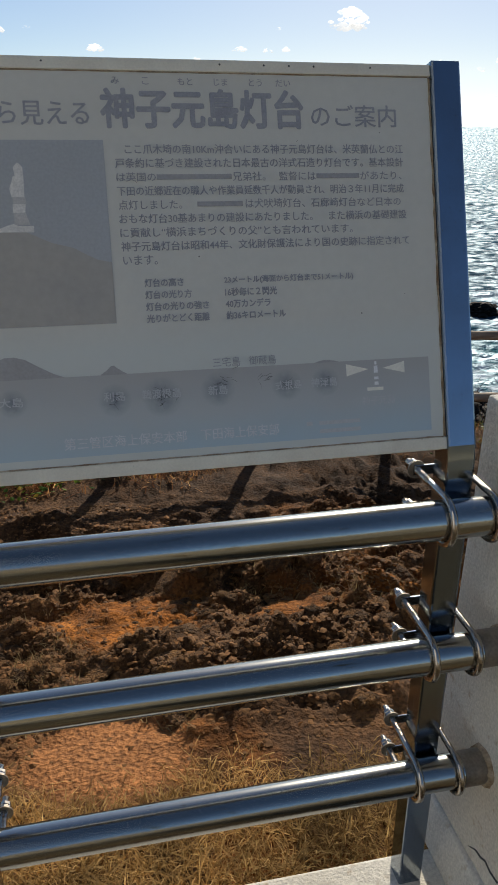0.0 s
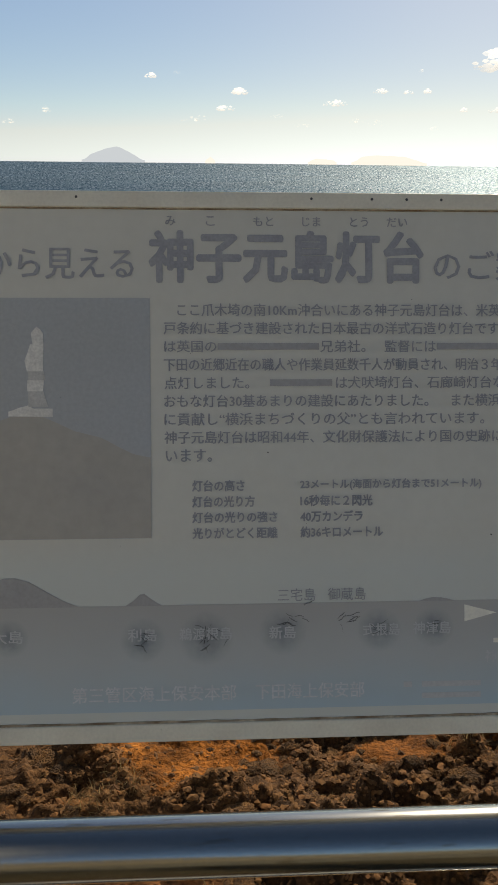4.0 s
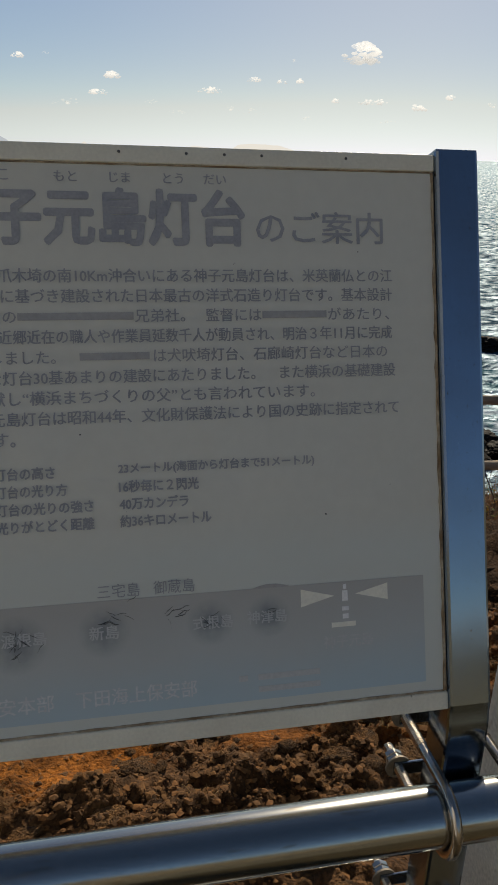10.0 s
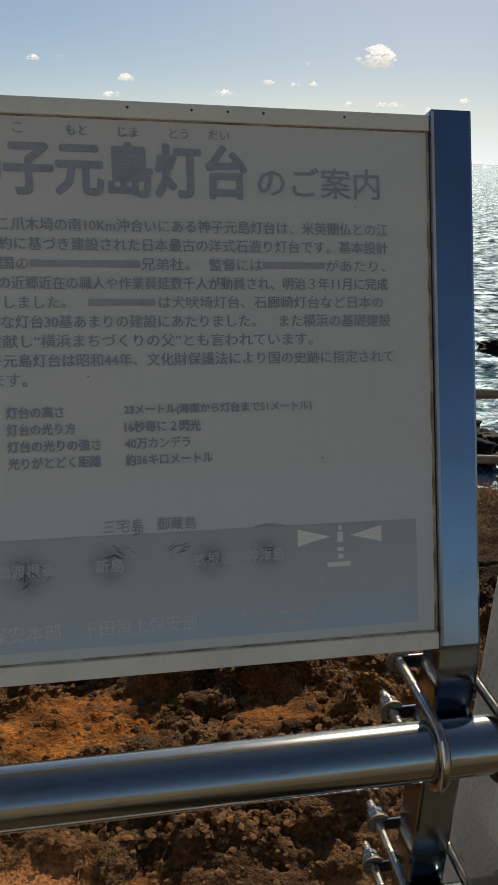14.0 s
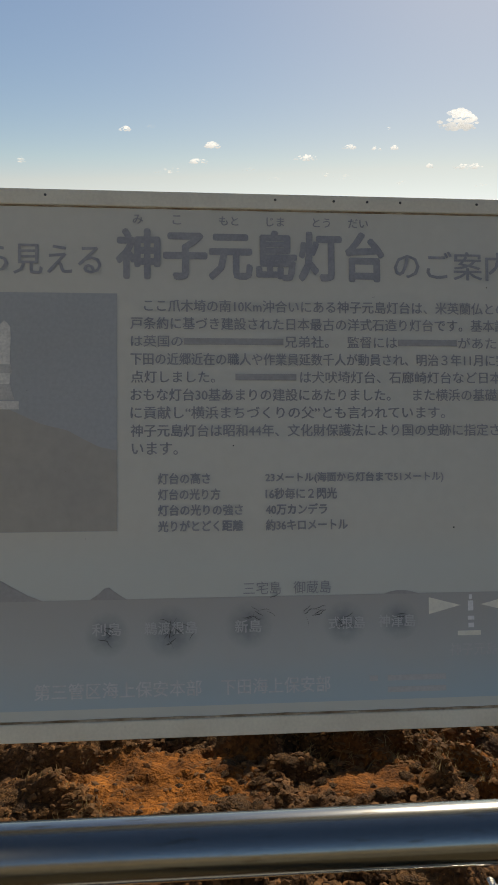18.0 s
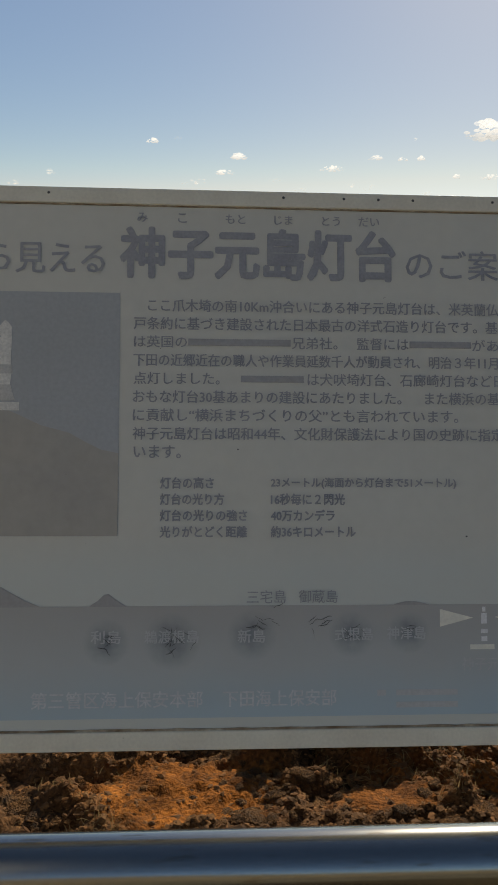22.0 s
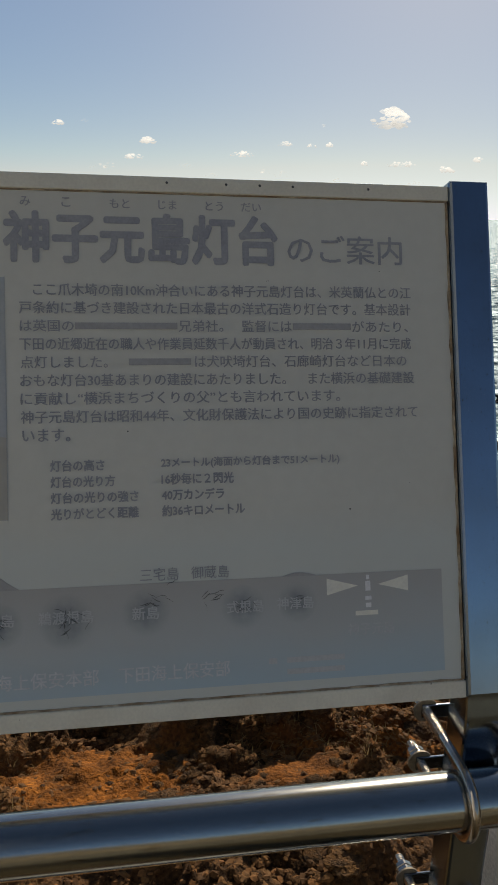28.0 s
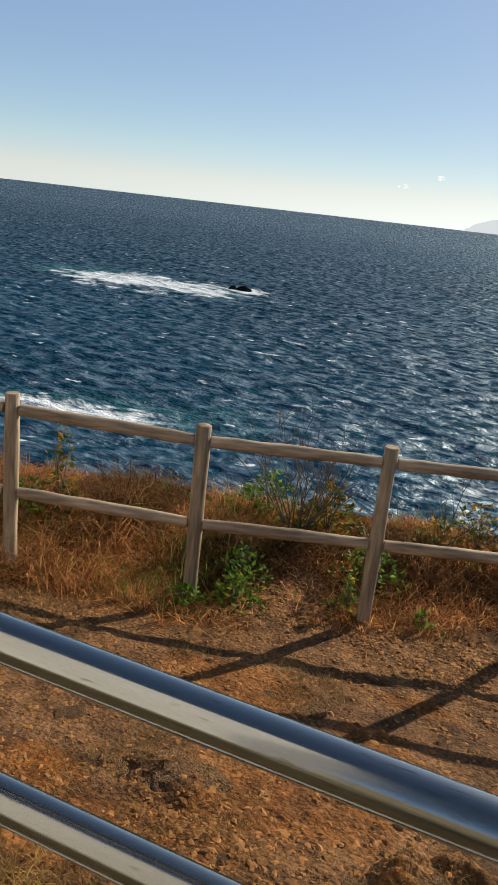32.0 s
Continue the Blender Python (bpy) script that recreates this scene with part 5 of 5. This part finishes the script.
def sea_material():
    m = bpy.data.materials.new("sea_water")
    m.use_nodes = True
    N, L = m.node_tree.nodes, m.node_tree.links
    b = N["Principled BSDF"]
    b.inputs["IOR"].default_value, b.inputs["Specular IOR Level"].default_value = 1.33, 0.27
    pos = N.new("ShaderNodeNewGeometry").outputs["Position"]
    mp = N.new("ShaderNodeMapping")
    mp.inputs["Scale"].default_value, mp.inputs["Rotation"].default_value = (0.9, 1.25, 1), (0, 0, 0.25)
    L.new(pos, mp.inputs[0])

    def noise_node(s, d):
        n = N.new("ShaderNodeTexNoise")
        n.inputs["Scale"].default_value, n.inputs["Detail"].default_value = s, d
        L.new(mp.outputs[0], n.inputs["Vector"])
        return n.outputs["Fac"]

    b1, b2 = N.new("ShaderNodeBump"), N.new("ShaderNodeBump")
    b1.inputs["Strength"].default_value, b1.inputs["Distance"].default_value = 1.0, 1.0
    b2.inputs["Strength"].default_value, b2.inputs["Distance"].default_value = 1.0, 0.24
    L.new(noise_node(0.35, 7.0), b1.inputs["Height"])
    L.new(noise_node(2.2, 4.0), b2.inputs["Height"])
    L.new(b1.outputs[0], b2.inputs["Normal"])
    L.new(b2.outputs[0], b.inputs["Normal"])
    at, fo = N.new("ShaderNodeAttribute"), N.new("ShaderNodeAttribute")
    at.attribute_name, fo.attribute_name = "tint", "foam"
    add = N.new("ShaderNodeMath")
    add.operation = 'MULTIPLY_ADD'
    add.inputs[1].default_value = 1.5
    L.new(noise_node(1.0, 9.0), add.inputs[0])
    L.new(fo.outputs["Fac"], add.inputs[2])
    r = N.new("ShaderNodeMapRange")
    r.inputs[1].default_value, r.inputs[2].default_value = 1.42, 1.85
    L.new(add.outputs[0], r.inputs[0])
    fl = N.new("ShaderNodeMapRange")
    fl.inputs[1].default_value, fl.inputs[2].default_value, fl.inputs[4].default_value = 0.655, 0.70, 0.85
    L.new(noise_node(0.55, 9.0), fl.inputs[0])
    both = N.new("ShaderNodeMath")
    both.operation = 'MAXIMUM'
    L.new(fl.outputs[0], both.inputs[0])
    L.new(r.outputs[0], both.inputs[1])
    x = N.new("ShaderNodeMix")
    x.data_type = 'RGBA'
    x.inputs[7].default_value = (0.70, 0.78, 0.83, 1)
    L.new(both.outputs[0], x.inputs[0])
    L.new(at.outputs["Color"], x.inputs[6])
    L.new(x.outputs[2], b.inputs["Base Color"])
    rr2 = N.new("ShaderNodeMapRange")
    rr2.inputs[3].default_value, rr2.inputs[4].default_value = 0.50, 0.60
    ru = N.new("ShaderNodeAttribute")
    ru.attribute_name = "ruffle"
    L.new(ru.outputs["Fac"], rr2.inputs[0])
    L.new(rr2.outputs[0], b.inputs["Roughness"])
    # steep wind-blown facets mirror only part of the sky, even far out
    b.inputs["Specular IOR Level"].default_value = 0.0
    gl, mxs = N.new("ShaderNodeBsdfGlossy"), N.new("ShaderNodeMixShader")
    gl.inputs["Color"].default_value = (0.72, 0.89, 1.0, 1)
    L.new(rr2.outputs[0], gl.inputs["Roughness"])
    L.new(b2.outputs[0], gl.inputs["Normal"])
    sp = N.new("ShaderNodeMapRange")
    sp.inputs[3].default_value, sp.inputs[4].default_value = 0.070, 0.115
    L.new(ru.outputs["Fac"], sp.inputs[0])
    calm = N.new("ShaderNodeMath")
    calm.operation = 'MULTIPLY_ADD'
    calm.inputs[1].default_value, calm.inputs[2].default_value = -0.9, 1.0
    L.new(both.outputs[0], calm.inputs[0])
    fac = N.new("ShaderNodeMath")
    fac.operation = 'MULTIPLY'
    glint = N.new("ShaderNodeMapRange")
    glint.inputs[1].default_value, glint.inputs[2].default_value, glint.inputs[3].default_value, glint.inputs[4].default_value = 0.42, 0.65, 0.20, 3.3
    L.new(noise_node(0.8, 5.0), glint.inputs[0])
    shine = N.new("ShaderNodeMath")
    shine.operation = 'MULTIPLY'
    L.new(sp.outputs[0], shine.inputs[0])
    L.new(glint.outputs[0], shine.inputs[1])
    # far sun glints put into the gloss share by that pattern
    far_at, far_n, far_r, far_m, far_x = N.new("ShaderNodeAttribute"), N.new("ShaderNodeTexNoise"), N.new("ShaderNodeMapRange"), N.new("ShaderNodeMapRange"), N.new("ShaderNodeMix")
    far_at.attribute_name = "glint_map"
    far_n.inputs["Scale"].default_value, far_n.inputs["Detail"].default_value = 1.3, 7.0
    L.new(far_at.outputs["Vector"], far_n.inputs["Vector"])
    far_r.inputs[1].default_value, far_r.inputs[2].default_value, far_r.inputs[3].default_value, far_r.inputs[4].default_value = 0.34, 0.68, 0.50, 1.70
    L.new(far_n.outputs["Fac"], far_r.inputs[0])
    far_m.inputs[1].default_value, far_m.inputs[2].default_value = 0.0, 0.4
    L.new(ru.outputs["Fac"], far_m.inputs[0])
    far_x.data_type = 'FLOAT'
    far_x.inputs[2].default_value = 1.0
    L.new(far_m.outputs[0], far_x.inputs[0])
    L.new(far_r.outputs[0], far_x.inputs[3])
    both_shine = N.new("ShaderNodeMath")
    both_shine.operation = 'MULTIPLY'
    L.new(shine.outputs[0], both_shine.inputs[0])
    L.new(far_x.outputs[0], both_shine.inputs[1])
    L.new(both_shine.outputs[0], fac.inputs[0])
    L.new(calm.outputs[0], fac.inputs[1])
    L.new(fac.outputs[0], mxs.inputs[0])
    L.new(b.outputs[0], mxs.inputs[1])
    L.new(gl.outputs[0], mxs.inputs[2])
    L.new(mxs.outputs[0], N["Material Output"].inputs[0])
    return m


solid("sea", sea_me, sea_material(), "dark blue choppy sea with white foam and painted sun glints", "sea", kind="structure")


def sea_rock(x, y, sizes, seed, label, lift=0.0):
    bm = bmesh.new()
    bmesh.ops.create_icosphere(bm, subdivisions=5, radius=1)
    off = Vector((seed * 5.1, seed * 2.3, 0))
    for v in bm.verts:
        p = v.co.copy()
        d = 1 + 0.5 * noise.noise(p * 1.3 + off) + 0.28 * abs(noise.noise(p * 3.1 + off)) + 0.14 * noise.noise(p * 7 + off) + 0.06 * noise.noise(p * 17 + off)
        v.co = Vector((p.x * sizes[0], p.y * sizes[1], p.z * sizes[2])) * d
    ob = solid("sea_rock", bm, WET_ROCK, label, "rock", "rocks in the sea", soft=40)
    ob.matrix_basis = Matrix.Translation((x, y, SEA_Z + lift))


sea_rock(28.0, 48.2, (1.35, 1.1, 0.55), 2, "black wave-washed rock in the sea")
sea_rock(-49.4, 106.0, (0.6, 0.5, 0.36), 4, "low black rock in white surf")
sea_rock(-47.6, 106.4, (0.9, 0.7, 0.50), 6, "small black rock in white surf")
sea_rock(-108.9, 108.2, (2.3, 1.6, 1.15), 4, "black rock in white surf far off")
sea_rock(16.4, 32.0, (1.8, 1.5, 0.85), 5, "black jagged rock at the foot of the cliff")
sea_rock(17.7, 30.4, (1.4, 1.2, 0.50), 7, "black jagged rock at the foot of the cliff")
sea_rock(18.6, 28.9, (1.0, 0.9, 0.30), 8, "low black rock at the foot of the cliff")
sea_rock(15.6, 29.4, (2.2, 1.8, 0.90), 9, "black jagged rock at the foot of the cliff")

# ---- distance: hazy islands and a ship ----
def far_island(az0, az1, peaks, material_, label, dist=4700):
    """A ridge on the horizon between two bearings, in degrees; peaks: bearing and elevation."""
    azs = np.linspace(az0, az1, 60)
    el = np.interp(azs, [p[0] for p in peaks], [p[1] for p in peaks])
    el = el * (1 + 0.10 * (fbm(azs * 3, azs * 0, 3, 99) - 0.5)) * np.minimum(1, 8 * np.minimum(azs - az0, az1 - azs) / (az1 - az0) + 0.02)
    rings = []
    for a, e in zip(np.radians(azs), np.radians(el)):
        d = Vector((math.sin(a), math.cos(a), 0))
        top = 1.45 + dist * math.tan(e)
        rings.append([d * (dist - 60) + Vector((0, 0, SEA_Z - 2)), d * dist + Vector((0, 0, top)), d * (dist + 60) + Vector((0, 0, SEA_Z - 2))])
    solid("far_island", loft(rings), material_, label, "island", "islands on the horizon", kind="structure")


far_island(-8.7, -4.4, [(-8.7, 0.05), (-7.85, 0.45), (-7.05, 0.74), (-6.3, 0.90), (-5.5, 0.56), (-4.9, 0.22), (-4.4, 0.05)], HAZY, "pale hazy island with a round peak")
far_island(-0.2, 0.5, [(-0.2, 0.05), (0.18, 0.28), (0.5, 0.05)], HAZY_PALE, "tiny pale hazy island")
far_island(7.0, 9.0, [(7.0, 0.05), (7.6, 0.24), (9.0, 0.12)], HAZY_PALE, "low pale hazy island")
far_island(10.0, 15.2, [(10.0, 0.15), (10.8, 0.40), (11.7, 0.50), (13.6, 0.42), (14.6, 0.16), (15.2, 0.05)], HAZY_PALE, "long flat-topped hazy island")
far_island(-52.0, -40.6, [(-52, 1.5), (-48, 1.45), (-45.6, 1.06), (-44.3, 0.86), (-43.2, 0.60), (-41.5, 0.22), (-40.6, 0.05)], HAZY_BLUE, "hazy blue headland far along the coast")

ship = thing("ship", "small grey cargo ship on the horizon", "ship")
az = radians(32.13)
base = Vector((math.sin(az), math.cos(az), 0)) * 4600 + Vector((0, 0, -2))
bm = loft([[(-28, -6, -6), (26, -6, -6), (26, 6, -6), (-28, 6, -6)], [(-30, -7, 4), (32, -7, 4), (32, 7, 4), (-30, 7, 4)]])
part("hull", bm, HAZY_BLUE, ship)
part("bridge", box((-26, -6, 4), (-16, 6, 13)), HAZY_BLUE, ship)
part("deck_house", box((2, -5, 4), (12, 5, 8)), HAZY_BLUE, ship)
ship.matrix_basis = Matrix.Translation(base) @ Matrix.Rotation(-az, 4, 'Z')


# ---- clouds ----
def cloud(az, el, wide, high, seed, material_, label):
    """A heap of puffs, wide and high in degrees."""
    r = random.Random(seed)
    dist = 3000
    a, e = radians(az), radians(el)
    at = Vector((math.sin(a) * math.cos(e), math.cos(a) * math.cos(e), math.sin(e))) * dist
    w, h = math.tan(radians(wide)) * dist * 0.40, math.tan(radians(high)) * dist * 0.40
    bms = []
    lumps_ = [(r.uniform(-0.8, 0.8), r.uniform(0.25, 0.8)) for _ in range(4)]
    for k in range(90 if material_ is CLOUD else 22):
        u, top = r.choice(lumps_)
        u = max(-1, min(1, u + r.gauss(0, 0.22)))
        v = -0.9 + (top + 0.9) * r.random() * (1 - 0.6 * u * u)
        bm = bmesh.new()
        bmesh.ops.create_icosphere(bm, subdivisions=3 if wide > 1.8 else 2, radius=1)
        s = h * (0.07 + 0.30 * r.random() ** 1.8) * (1 - 0.5 * abs(u))
        off = Vector((r.uniform(0, 50), r.uniform(0, 50), 0))
        for vtx in bm.verts:
            p = vtx.co.copy()
            vtx.co = Vector((u * w, 0.3 * h * math.sin(k), v * h)) + Vector((p.x * 1.5, p.y, p.z * 0.8)) * s * (1 + 0.35 * noise.noise(p * 1.7 + off) + 0.10 * noise.noise(p * 4.3 + off)) * (1 if p.z > -0.2 else 0.8)
        bms.append(bm)
    ob = solid("cloud", merged(bms), material_, label, "cloud", "clouds over the sea", kind="structure", soft=80)
    ob.matrix_basis = Matrix.Translation(at) @ Matrix.Rotation(-a, 4, 'Z')


CLOUDS_ONE = (
        (19.05, 6.43, 3.3, 1.95, CLOUD), (-3.86, 5.45, 1.0, 0.6, CLOUD), (2.30, 4.60, 1.6, 0.8, CLOUD), (1.20, 3.50, 1.6, 0.6, CLOUD), (-0.95, 2.82, 2.9, 0.6, FAINT_CLOUD), (8.77, 3.86, 2.1, 0.6, CLOUD),
        (11.86, 4.60, 1.5, 0.5, CLOUD), (13.61, 4.51, 0.8, 0.4, CLOUD), (14.84, 4.59, 0.7, 0.5, CLOUD), (14.29, 5.80, 0.6, 0.3, FAINT_CLOUD), (10.20, 2.73, 1.5, 0.4, FAINT_CLOUD), (-2.00, 5.62, 0.8, 0.3, FAINT_CLOUD),
        (17.30, 3.42, 0.7, 0.45, CLOUD), (19.95, 3.42, 2.7, 0.6, CLOUD), (22.40, 3.15, 2.6, 0.75, CLOUD), (24.95, 3.77, 1.4, 0.5, CLOUD))
CLOUDS_TWO = (
        (29.10, 3.70, 3.0, 1.25, CLOUD), (27.70, 3.40, 1.3, 0.5, FAINT_CLOUD), (31.14, 3.09, 1.3, 0.4, FAINT_CLOUD), (32.15, 2.31, 1.5, 0.4, FAINT_CLOUD), (33.71, 5.42, 2.7, 0.95, CLOUD), (34.16, 8.00, 1.3, 0.4, FAINT_CLOUD),
        (33.41, 3.64, 2.9, 0.9, CLOUD), (35.88, 3.82, 1.8, 1.2, CLOUD), (28.44, 1.79, 1.5, 0.35, FAINT_CLOUD), (6.60, 2.45, 1.5, 0.4, FAINT_CLOUD), (11.65, 2.59, 2.1, 0.6, FAINT_CLOUD), (-13.2, 2.48, 1.3, 0.6, FAINT_CLOUD),
        (-10.9, 3.20, 1.3, 0.6, FAINT_CLOUD), (4.90, 3.00, 1.6, 0.4, FAINT_CLOUD), (21.20, 2.20, 2.2, 0.4, FAINT_CLOUD), (15.60, 2.30, 1.8, 0.4, FAINT_CLOUD))
for k, (az, el, w, h, mat_) in enumerate(CLOUDS_ONE + CLOUDS_TWO):
    cloud(az, el, w, h, k + 1, mat_, "small white sunlit cumulus cloud" if mat_ is CLOUD else "thin faint cloud")
